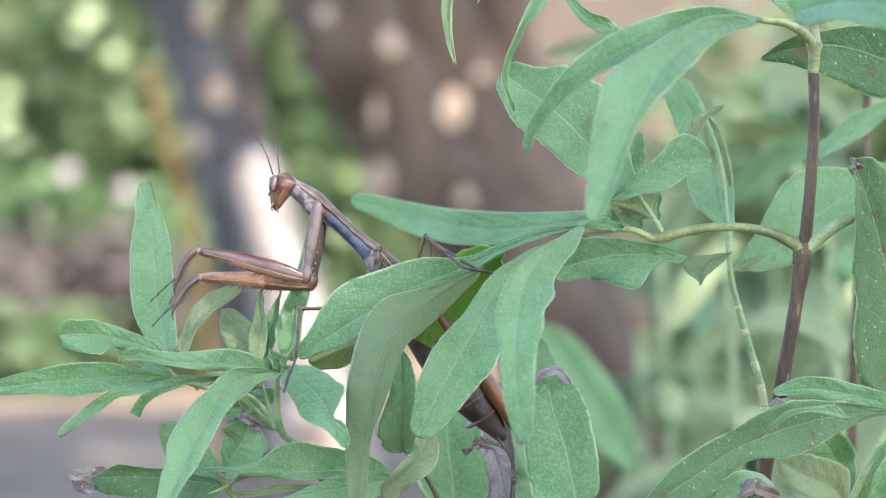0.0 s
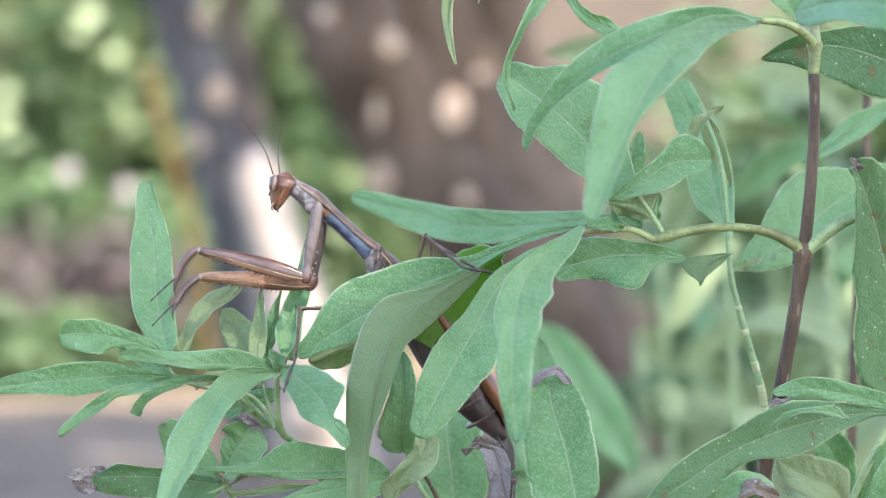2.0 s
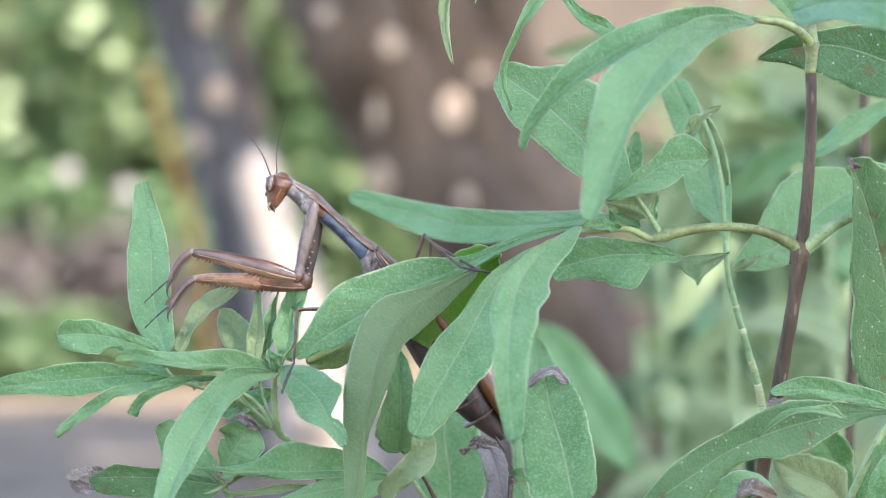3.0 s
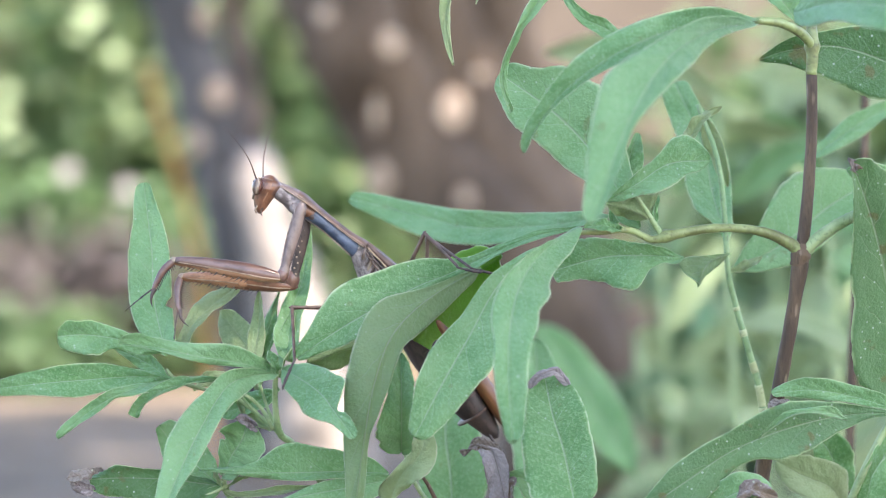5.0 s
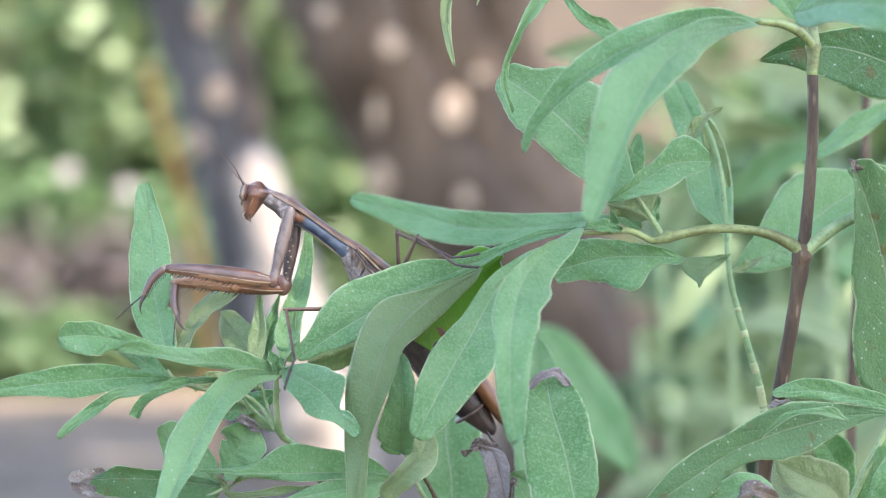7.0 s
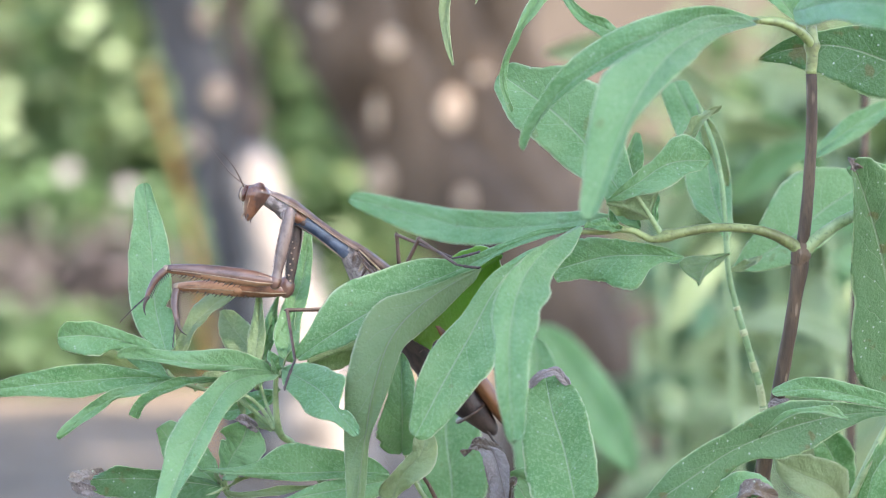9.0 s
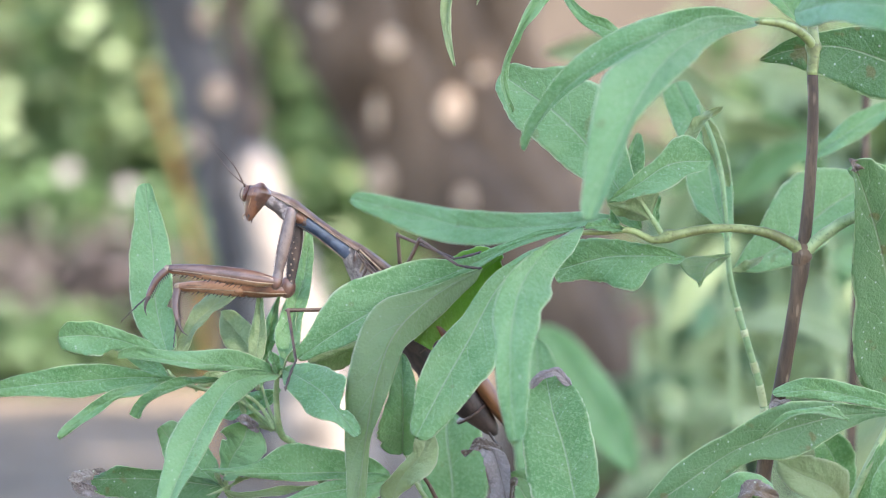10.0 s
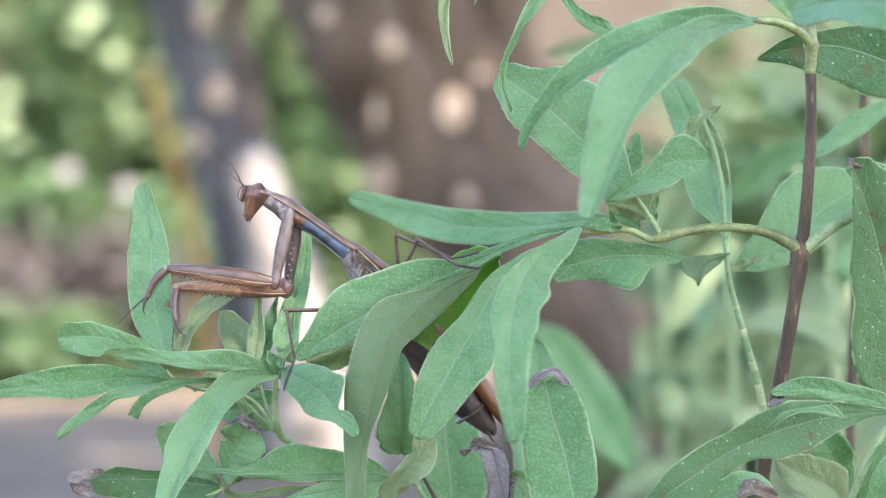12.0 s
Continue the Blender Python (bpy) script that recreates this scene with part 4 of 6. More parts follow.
def blade(verts, faces, uvs, p, rng, span, hang, keep=None):
    """One six-cornered bent leaf at p."""
    ln = span * rng.uniform(0.7, 1.3)
    slim = rng.uniform(0.2, 0.3)
    for attempt in range(16):
        way = Vector((rng.normal(), rng.normal(), rng.normal() * 0.5 - hang)).normalized()
        up = Vector((rng.normal() * 0.5, rng.normal() * 0.5, 1))
        s = way.cross(up).normalized()
        n = s.cross(way)
        w = ln * slim
        if not keep or keep([p + way * (ln * 0.5)], ln * 0.62) or keep([p + way * (ln * q / 9) + s * (w * e * (1 - abs(q / 4.5 - 1))) for q in range(10) for e in (-1, -0.5, 0, 0.5, 1)]):
            break
        # beside a gap in the crown a leaf turns aside, or is a smaller one
        if attempt % 5 == 4:
            ln *= 0.5
    else:
        return
    i = len(verts)
    verts += [p, p + way * ln * 0.4 + s * w, p + way * ln * 0.45 - n * w * 0.25, p + way * ln * 0.4 - s * w, p + way * ln - n * ln * 0.15]
    uvs += [(0, 0), (0.4, 1), (0.45, 0), (0.4, -1), (1, 0)]
    faces += [(i, i + 1, i + 2), (i, i + 2, i + 3), (i + 1, i + 4, i + 2), (i + 2, i + 4, i + 3)]


# the ground, one sheet to the horizon
gv, gf, GN = [], [], 70
for gi in range(GN + 1):
    for gj in range(GN + 1):
        gx, gy = ((gi / GN * 2 - 1) ** 3) * 400, ((gj / GN * 2 - 1) ** 3) * 400 + 5
        gv.append((gx, gy, 0.03 * noise.noise(Vector((gx * 1.1, gy * 1.1, 0))) if gx * gx + gy * gy > 0.6 else 0.0))
for gi in range(GN):
    for gj in range(GN):
        gq = gi * (GN + 1) + gj
        gf.append((gq, gq + GN + 1, gq + GN + 2, gq + 1))
ground = tagged(new("ground", mesh_data("ground", gv, gf, [SOIL])), "dry brown soil with pale dust", "ground", kind="structure")

# the pale garden wall far behind
wm = bmesh.new()
bmesh.ops.create_cube(wm, size=1.0, matrix=Matrix.LocRotScale((2.2, 9.6, 1.1), None, (12, 0.3, 2.24)))
bmesh.ops.bevel(wm, geom=wm.edges[:], offset=0.02, segments=2, affect="EDGES")
wall_me = bpy.data.meshes.new("wall_north")
wm.to_mesh(wall_me)
wall_me.materials.append(PLASTER)
tagged(new("wall_north", wall_me), "pale sunlit plastered garden wall", "wall", kind="structure")


# spots on trunks, ground and leaves, for which the unseen crown is cut open
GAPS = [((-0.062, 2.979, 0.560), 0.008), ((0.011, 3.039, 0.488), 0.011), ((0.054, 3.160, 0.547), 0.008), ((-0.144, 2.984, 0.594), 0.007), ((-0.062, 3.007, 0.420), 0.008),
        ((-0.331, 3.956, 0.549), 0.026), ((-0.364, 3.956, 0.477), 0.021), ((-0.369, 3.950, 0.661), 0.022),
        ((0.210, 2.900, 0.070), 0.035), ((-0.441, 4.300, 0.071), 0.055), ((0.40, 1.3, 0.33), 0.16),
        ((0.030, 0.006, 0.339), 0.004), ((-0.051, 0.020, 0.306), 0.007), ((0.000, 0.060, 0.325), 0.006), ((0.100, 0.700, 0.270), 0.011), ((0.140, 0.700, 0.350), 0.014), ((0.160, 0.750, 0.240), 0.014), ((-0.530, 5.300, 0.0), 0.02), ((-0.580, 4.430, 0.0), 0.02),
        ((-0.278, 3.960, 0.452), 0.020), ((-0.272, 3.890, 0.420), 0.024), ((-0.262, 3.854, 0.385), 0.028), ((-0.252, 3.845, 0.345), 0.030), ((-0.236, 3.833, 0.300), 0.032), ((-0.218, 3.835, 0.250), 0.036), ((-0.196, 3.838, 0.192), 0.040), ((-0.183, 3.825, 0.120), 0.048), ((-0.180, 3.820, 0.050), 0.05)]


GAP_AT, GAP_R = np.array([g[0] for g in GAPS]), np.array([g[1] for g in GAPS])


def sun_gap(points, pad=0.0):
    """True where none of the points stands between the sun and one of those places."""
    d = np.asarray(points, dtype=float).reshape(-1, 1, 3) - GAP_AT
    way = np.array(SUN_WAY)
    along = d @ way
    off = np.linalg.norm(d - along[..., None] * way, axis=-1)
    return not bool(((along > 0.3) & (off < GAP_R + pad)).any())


def trunk(tree, points, radii, skin, name="trunk", label=""):
    path = spline([Vector(p) for p in points], 10 * len(points))
    v, f = tube(path, taper(radii, len(path)), 20, 1.0, 0.22, points[0][0])
    return part(name, mesh_data(name, v, f, [skin]), tree, (0, 0, 0), label)


# the brown tree with several stems, its unseen crown laid to shade the place
tree = tagged(new("tree"), "shade tree with several leaning brown trunks", "tree")
trunk(tree, [(0.145, 3.050, 0.029), (0.135, 3.050, 0.214), (0.051, 3.050, 0.327), (-0.021, 3.050, 0.414), (-0.070, 3.050, 0.515), (-0.117, 3.050, 0.615), (-0.203, 3.300, 1.135), (-0.05, 3.2, 2.1), (0.7, 3.0, 3.1)], [0.085, 0.06, 0.075, 0.085, 0.09, 0.09, 0.08, 0.06, 0.03], BARK_BROWN)
trunk(tree, [(0.171, 3.200, 0.018), (0.171, 3.200, 0.209), (0.102, 3.200, 0.335), (0.046, 3.200, 0.418), (0.004, 3.200, 0.523), (-0.031, 3.200, 0.627), (-0.074, 3.300, 1.135), (0.15, 3.1, 2.1), (1.2, 2.0, 3.1)], [0.09, 0.07, 0.09, 0.10, 0.10, 0.10, 0.09, 0.06, 0.03], BARK_BROWN)
trunk(tree, [(0.197, 3.300, 0.010), (0.196, 3.300, 0.178), (0.147, 3.300, 0.314), (0.101, 3.300, 0.421), (0.076, 3.300, 0.528), (0.060, 3.300, 0.635), (0.083, 3.300, 1.135), (0.4, 3.4, 2.1), (1.3, 3.6, 3.1)], [0.085, 0.06, 0.065, 0.07, 0.075, 0.075, 0.07, 0.05, 0.03], BARK_BROWN)
for lx, ly in ((0.8, 0.6), (1.6, -1.2), (2.2, 0.4), (2.3, 2.9), (0.7, 4.2)):
    trunk(tree, [(0.55, 2.8, 2.5), (lx * 0.5 + 0.3, ly * 0.5 + 1.3, 2.95), (lx, ly, 3.2)], [0.05, 0.035, 0.012], BARK_BROWN, "limb")
crown_v, crown_f, crown_u = [], [], []
rng = np.random.default_rng(5)
for layer in range(11):
    step = 0.078
    for ix in range(int(5.2 / step)):
        for iy in range(int(7.4 / step)):
            p = Vector((-1.4 + (ix + rng.random()) * step, -3.6 + (iy + rng.random()) * step, 2.9 + layer * 0.075 + rng.normal() * 0.07))
            q = Vector(((p.x - 1.7) / 1.65, (p.y - 0.3) / 3.4))
            if q.length > 1 + 0.15 * noise.noise(Vector((p.x * 2, p.y * 2, layer))):
                continue
            p.z += 0.5 * (1 - q.length_squared)
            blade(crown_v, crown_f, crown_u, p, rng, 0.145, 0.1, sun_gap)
tagged(part("crown", mesh_data("crown", crown_v, crown_f, [LEAF_FAR], None, crown_u), tree), kind="stuff")

# the slender grey tree; its neighbour's sunlight is partly put into pale bark colour
grey_tree = tagged(new("tree"), "slender leaning tree with grey bark", "tree")
trunk(grey_tree, [(-0.280, 4.000, -0.006), (-0.297, 4.000, 0.187), (-0.314, 4.000, 0.354), (-0.343, 4.000, 0.497), (-0.377, 4.000, 0.623), (-0.406, 4.000, 0.732), (-0.532, 4.000, 1.278), (-0.658, 4.000, 2.201)], [0.04, 0.036, 0.044, 0.05, 0.052, 0.05, 0.045, 0.02], BARK_GREY)
pale_tree = tagged(new("tree"), "slender tree, sunlight partly put into its pale bark", "tree")
trunk(pale_tree, [(-0.176, 3.900, -0.02), (-0.182, 3.900, 0.074), (-0.208, 3.900, 0.189), (-0.243, 3.900, 0.313), (-0.268, 3.920, 0.403), (-0.284, 4.040, 0.452)], [0.08, 0.074, 0.058, 0.045, 0.036, 0.028], BARK_SUNLIT)
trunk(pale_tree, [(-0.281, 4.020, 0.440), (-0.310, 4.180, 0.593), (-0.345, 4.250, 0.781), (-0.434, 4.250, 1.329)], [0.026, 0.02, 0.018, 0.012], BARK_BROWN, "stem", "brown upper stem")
trunk(pale_tree, [(-0.450, 4.200, 0.925), (-0.243, 4.100, 1.298), (-0.192, 4.100, 1.812)], [0.02, 0.015, 0.006], BARK_SUNLIT, "limb")
trunk(grey_tree, [(-0.499, 4.000, 1.110), (-0.595, 3.900, 1.422), (-0.751, 3.800, 1.719)], [0.03, 0.02, 0.008], BARK_GREY, "limb")
for cane_pts in ([(-0.392, 3.500, 0.561), (-0.363, 3.500, 0.456), (-0.333, 3.500, 0.351), (-0.314, 3.500, 0.231), (-0.303, 3.500, 0.013)],):
    cane = tagged(new("cane"), "thin tan cane stuck in the soil", "cane")
    trunk(cane, cane_pts, [0.005, 0.005, 0.005, 0.005, 0.005], TWIG_TAN, "shaft")


def dappled(tree, x, z, rx, rz, seed):
    """A pale patch that puts a sun dapple into the colour, lying on the trunks of the tree that face the garden."""
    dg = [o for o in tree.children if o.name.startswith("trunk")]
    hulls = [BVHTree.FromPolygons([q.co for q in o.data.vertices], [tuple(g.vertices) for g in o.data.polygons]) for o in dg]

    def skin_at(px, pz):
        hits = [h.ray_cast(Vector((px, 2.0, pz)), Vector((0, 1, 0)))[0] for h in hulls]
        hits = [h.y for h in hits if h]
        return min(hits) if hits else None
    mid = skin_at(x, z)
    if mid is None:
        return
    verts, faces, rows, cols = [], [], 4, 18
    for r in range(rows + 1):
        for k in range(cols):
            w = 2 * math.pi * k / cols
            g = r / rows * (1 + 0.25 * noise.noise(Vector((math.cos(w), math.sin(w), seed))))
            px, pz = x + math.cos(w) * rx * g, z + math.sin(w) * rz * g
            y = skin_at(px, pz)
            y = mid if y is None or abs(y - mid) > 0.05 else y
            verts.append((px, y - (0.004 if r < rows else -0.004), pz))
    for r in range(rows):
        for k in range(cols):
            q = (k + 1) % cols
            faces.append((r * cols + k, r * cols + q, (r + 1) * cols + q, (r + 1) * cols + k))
    part("peeled_patch", mesh_data("peeled_patch", verts, faces, [BARK_DAPPLED]), tree, (0, 0, 0), "sun dapple put into the bark colour")


# dapples of sun, put as pale colour on the brown and grey trunks
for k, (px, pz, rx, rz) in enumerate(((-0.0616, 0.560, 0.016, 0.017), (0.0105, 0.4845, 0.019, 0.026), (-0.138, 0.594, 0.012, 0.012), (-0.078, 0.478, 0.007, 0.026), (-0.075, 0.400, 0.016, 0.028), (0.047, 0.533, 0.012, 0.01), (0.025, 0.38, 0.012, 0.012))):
    dappled(tree, px, pz, rx, rz, k * 3.1)
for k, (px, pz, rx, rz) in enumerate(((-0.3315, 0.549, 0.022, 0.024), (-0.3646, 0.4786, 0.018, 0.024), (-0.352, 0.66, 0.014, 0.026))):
    dappled(grey_tree, px, pz, rx, rz, k * 2.7 + 40)


def bush(label, centre, size, count, span, seed, skin=None, brightened=0):
    b = tagged(new("bush"), label, "bush", "garden bushes")
    r = random.Random(seed)
    for _ in range(5):
        foot = (centre[0] + r.uniform(-0.3, 0.3) * size[0], centre[1] + r.uniform(-0.3, 0.3) * size[1], -0.02)
        tip = (centre[0] + r.uniform(-0.8, 0.8) * size[0], centre[1] + r.uniform(-0.5, 0.5) * size[1], centre[2] + r.uniform(0, 0.7) * size[2])
        trunk(b, [foot, tuple((a + c) / 2 + r.uniform(-0.05, 0.05) for a, c in zip(foot, tip)), tip], [0.018, 0.012, 0.005], BARK_BROWN, "stem")
    tagged(scatter("foliage", centre, size, count, span, seed, b, skin or LEAF_FAR), kind="stuff")
    if brightened:
        # a paler mass of leaves, added to brighten the bush in patches
        tagged(scatter("foliage", (centre[0], centre[1] - 0.15, centre[2]), size, brightened, span, seed + 60, b, LEAF_YOUNG_LIT, label="pale leaves added to brighten the bush"), kind="stuff")
    return b


bush("green leafy bush with many thin stems on dry soil", (-1.5, 8.3, 0.86), (0.92, 0.6, 0.95), 12000, 0.095, 11, brightened=2600)
bush("green leafy bush with many thin stems on dry soil", (-0.5, 7.4, 0.8), (0.55, 0.5, 0.8), 12000, 0.075, 12, brightened=900)
bush("green leafy bush with many thin stems on dry soil", (-2.3, 7.6, 0.9), (0.9, 0.6, 0.9), 11000, 0.085, 14, brightened=1500)
bush("green leafy bush with many thin stems on dry soil", (0.88, 6.3, 0.4), (0.46, 0.4, 0.44), 2600, 0.11, 15)
bush("green leafy bush on dry soil", (0.42, 2.6, 0.2), (0.22, 0.25, 0.2), 420, 0.1, 16)
bush("low bright green plant on dry soil", (-0.94, 6.3, 0.1), (0.22, 0.1, 0.1), 600, 0.08, 17)
first_bush = bpy.data.objects["bush"]
for place, span in (((-0.816, 6.6, 0.858), 0.062), ((-0.833, 6.6, 0.823), 0.050), ((-0.755, 6.6, 0.768), 0.046), ((-1.006, 6.6, 0.680), 0.050), ((-1.012, 6.6, 0.619), 0.050), ((-0.866, 6.6, 0.497), 0.052), ((-0.729, 6.6, 0.458), 0.050), ((-0.976, 6.6, 0.426), 0.046)):
    # a small pale disc in leaf skin, standing in for a fleck of light
    side = SUN_WAY.cross(Vector((0, -1, 0))).normalized()
    up_way = (SUN_WAY + Vector((0, -1.2, 0))).normalized().cross(side)
    ring = [Vector((0, 0, 0))] + [(side * math.cos(a * 0.785) * 0.8 + up_way * math.sin(a * 0.785)) * (span / 2) + SUN_WAY * (0.004 * (a % 2)) for a in range(8)]
    part("pale_leaf", mesh_data("pale_leaf", ring, [(0, a + 1, (a + 1) % 8 + 1) for a in range(8)], [LEAF_LILAC if -0.9 < place[0] < -0.7 and place[2] < 0.55 else LEAF_YOUNG_LIT], None, [(0.5, 0)] + [(0.5, 0.9)] * 8), first_bush, place)
heath = tagged(new("low_bush"), "low bush with greyish pink withered flowers", "bush")
trunk(heath, [(-0.86, 6.52, -0.02), (-0.85, 6.5, 0.1), (-0.82, 6.5, 0.3)], [0.012, 0.009, 0.004], BARK_BROWN, "stem")
tagged(scatter("blossom", (-0.84, 6.42, 0.22), (0.24, 0.1, 0.15), 800, 0.055, 31, heath, BLOSSOM), kind="stuff")
tagged(scatter("foliage", (-0.88, 6.6, 0.22), (0.36, 0.12, 0.24), 1700, 0.08, 32, heath, LEAF_FAR), kind="stuff")

# the next shrub of the same sort, just behind
near = tagged(new("shrub"), "pale green shrub with soft lance-shaped leaves", "shrub")
near.location = (0.2, 0.75, 0)
rn = random.Random(21)
for k in range(18):
    far = rn.uniform(1.05, 2.1)
    bx, by = rn.uniform(0.056, 0.15) * far, far - 0.7
    topz = EYE + rn.uniform(-0.05, 0.075) * far
    stem_pts = [Vector((bx * 0.8 + 0.03, by, 0)), Vector((bx * 0.9 + 0.02, by, topz * 0.5)), Vector((bx, by, topz))]
    stem_pts = [q - near.location for q in stem_pts]
    line = spline(stem_pts, 10)
    v, f = tube(line, taper([0.002, 0.0014, 0.0007], 10), 6)
    tw = part("branch", mesh_data("branch", v, f, [STEM_GREEN]), near)
    tw["start"] = tuple(near.location)
    for j in range(7):
        c = line[3 + j].copy() + near.location
        c = Vector((c.x / MM, c.y / MM, (c.z - EYE) / MM))
        w = rn.uniform(0, 6.28)
        ln = rn.uniform(40, 75)
        d = Vector((math.cos(w), math.sin(w) * 0.6, rn.uniform(-0.5, 0.9)))
        e = c + d * ln
        if any(0.02 < q.x / (q.y + 700) < 0.06 and -0.032 < q.z / (q.y + 700) < 0.007 for q in (c, (c + e) / 2, e)):
            continue
        m = c + d * ln * 0.5 + Vector((0, 0, ln * 0.12))
        leaf(tw, [tuple(c), tuple(m), tuple(e)], rn.uniform(11, 20), rn.uniform(-50, 50), 0, 12, 0.45, 1.4, skins=(LEAF_YOUNG_LIT, LEAF_YOUNG_LIT) if (k + j) % 5 else None)


# ---- mantis ----
HOME = spot((-10.6, 10.0, -10.0))
mantis = tagged(new("mantis"), "brown praying mantis with raised forelegs on the leaves", "mantis")
mantis.location = HOME
JOINTED = {}


def loft(stations, sides=14):
    """A closed body along x: stations of (x, half depth, half height, height of the middle) in millimetres."""
    verts, faces = [], []
    for x, ry, rz, zc in stations:
        for k in range(sides):
            w = 2 * math.pi * k / sides
            verts.append((x * MM, math.cos(w) * ry * MM, (zc + math.sin(w) * rz) * MM))
    for i in range(len(stations) - 1):
        for k in range(sides):
            q = (k + 1) % sides
            faces.append((i * sides + k, i * sides + q, (i + 1) * sides + q, (i + 1) * sides + k))
    faces.append(tuple(range(sides - 1, -1, -1)))
    faces.append(tuple((len(stations) - 1) * sides + k for k in range(sides)))
    return verts, faces


def smooth_stations(stations, count):
    """The same body with count rings."""
    a = np.array(stations, dtype=float)
    x = np.linspace(a[0, 0], a[-1, 0], count)
    cols = [np.interp(x, a[:, 0], a[:, i]) for i in range(1, 4)]
    for c in cols:
        c[1:-1] = 0.25 * c[:-2] + 0.5 * c[1:-1] + 0.25 * c[2:]
    return [(float(x[i]), *(float(c[i]) for c in cols)) for i in range(count)]


def limb(key, name, stations, skin, label="", count=18, under=None, line=0.0):
    """under: a second skin for what lies past the line, in millimetres of height."""
    (x0, a0, b0, c0), (x1, a1, b1, c1) = stations[0], stations[-1]
    stations = [(x0 - 0.5 * b0, a0 * 0.3, b0 * 0.3, c0), *stations, (x1 + 0.5 * b1, a1 * 0.3, b1 * 0.3, c1)]
    v, f = loft(smooth_stations(stations, int(count * 1.6)), 20)
    slots = [1 if under and sum(v[i][2] for i in q) / len(q) > line * MM else 0 for q in f]
    ob = part(name, mesh_data(name, v, f, [skin] + ([under] if under else []), slots), mantis, (0, 0, 0), label)
    JOINTED[key] = ob
    return ob


def wire(name, owner, points, radii, skin, label="", sides=8):
    """A thin round sub-part along a curve, in millimetres of its owner's space."""
    path = spline([Vector(p) * MM for p in points], max(6, 5 * len(points)))
    v, f = tube(path, taper([r * MM for r in radii], len(path)), sides)
    return part(name, mesh_data(name, v, f, [skin]), owner, (0, 0, 0), label)


def ball(name, owner, at, size, skin, label=""):
    bm = bmesh.new()
    bmesh.ops.create_uvsphere(bm, u_segments=16, v_segments=10, radius=1.0)
    for v in bm.verts:
        v.co = Vector((v.co.x * size[0], v.co.y * size[1], v.co.z * size[2])) * MM
    me = bpy.data.meshes.new(name)
    bm.to_mesh(me)
    bm.free()
    me.materials.append(skin)
    me.polygons.foreach_set("use_smooth", [True] * len(me.polygons))
    return part(name, me, owner, Vector(at) * MM, label)


def spine_mesh(length, skin):
    v, f = tube([Vector((0, 0, 0)), Vector((0.1, 0, 0.5)) * length * MM, Vector((0.3, 0, 1)) * length * MM], [0.16 * MM, 0.1 * MM, 0.015 * MM], 6)
    return mesh_data("spine", v, f, [skin])


SPINE_DARK, SPINE_PALE = spine_mesh(1.5, SHELL_DARK), spine_mesh(0.9, SHELL_RUST)

# body
body = limb("pronotum", "pronotum", [(-2.4, 1.0, 1.1, -0.5), (0, 1.4, 1.5, -0.4), (3, 1.8, 2.0, -0.5), (6, 2.3, 2.4, -0.95), (8, 2.2, 2.3, -0.85), (10, 1.8, 2.0, -0.7), (15, 1.6, 1.8, -0.55), (20, 1.8, 2.0, -0.65), (23.4, 2.1, 2.3, -0.75)], SHELL_BLUE, "slate-blue underside of the long neck shield", 34)
body.data.materials.append(SHELL_GREY)
body.data.materials.append(SHELL_RUST)
for face_ in body.data.polygons:
    c_ = face_.center / MM
    face_.material_index = 1 if c_.x < 8.0 else 2 if c_.x < 10.6 and c_.z > -1.6 else 0
v, f = [], []
SHIELD = smooth_stations([(-2.0, 0.9, 0.6, -0.3), (1, 1.5, 0.95, 0.1), (4, 2.2, 1.15, 0.5), (6.5, 2.75, 1.3, 0.65), (9, 2.4, 0.95, 0.6), (13, 1.95, 0.8, 0.55), (19, 1.95, 0.85, 0.55), (22, 2.4, 1.05, 0.6), (23.4 + 0.7, 2.6, 1.3, 0.65)], 34)
for x, ry, rz, zc in SHIELD:
    for k in range(13):
        w = math.pi * (-0.05 + 1.1 * k / 12)
        keel = 0.22 * math.exp(-((k - 6) / 0.9) ** 2)
        v.append((x * MM, math.cos(w) * ry * MM, (zc + math.sin(w) * rz + keel) * MM))
shield_slots = []
for i in range(len(SHIELD) - 1):
    for k in range(12):
        f.append((i * 13 + k, i * 13 + k + 1, (i + 1) * 13 + k + 1, (i + 1) * 13 + k))
        shield_slots.append(1 if SHIELD[i][0] < 5.0 else 0)
shield = part("neck_shield", mesh_data("neck_shield", v, f, [SHELL_BROWN, SHELL_LILAC], shield_slots), body, (0, 0, 0), "brown keeled neck shield")
sol = shield.modifiers.new("thickness", "SOLIDIFY")
sol.thickness = 0.00025
for sy in (-1, 1):
    wire("shield_rim", shield, [(0.5, sy * 1.6, 0.35), (4, sy * 2.25, 0.45), (6.5, sy * 2.82, 0.5), (9, sy * 2.48, 0.45), (13, sy * 2.0, 0.42), (19, sy * 2.0, 0.42), (22, sy * 2.45, 0.45), (23.8, sy * 2.65, 0.6)], [0.06, 0.1, 0.13, 0.12, 0.11, 0.1, 0.12, 0.1], SHELL_PALE, "pale rim")
ball("throat", body, (3.4, 0, -0.8), (5.4, 2.1, 1.9), SHELL_GREY, "wrinkled grey throat")
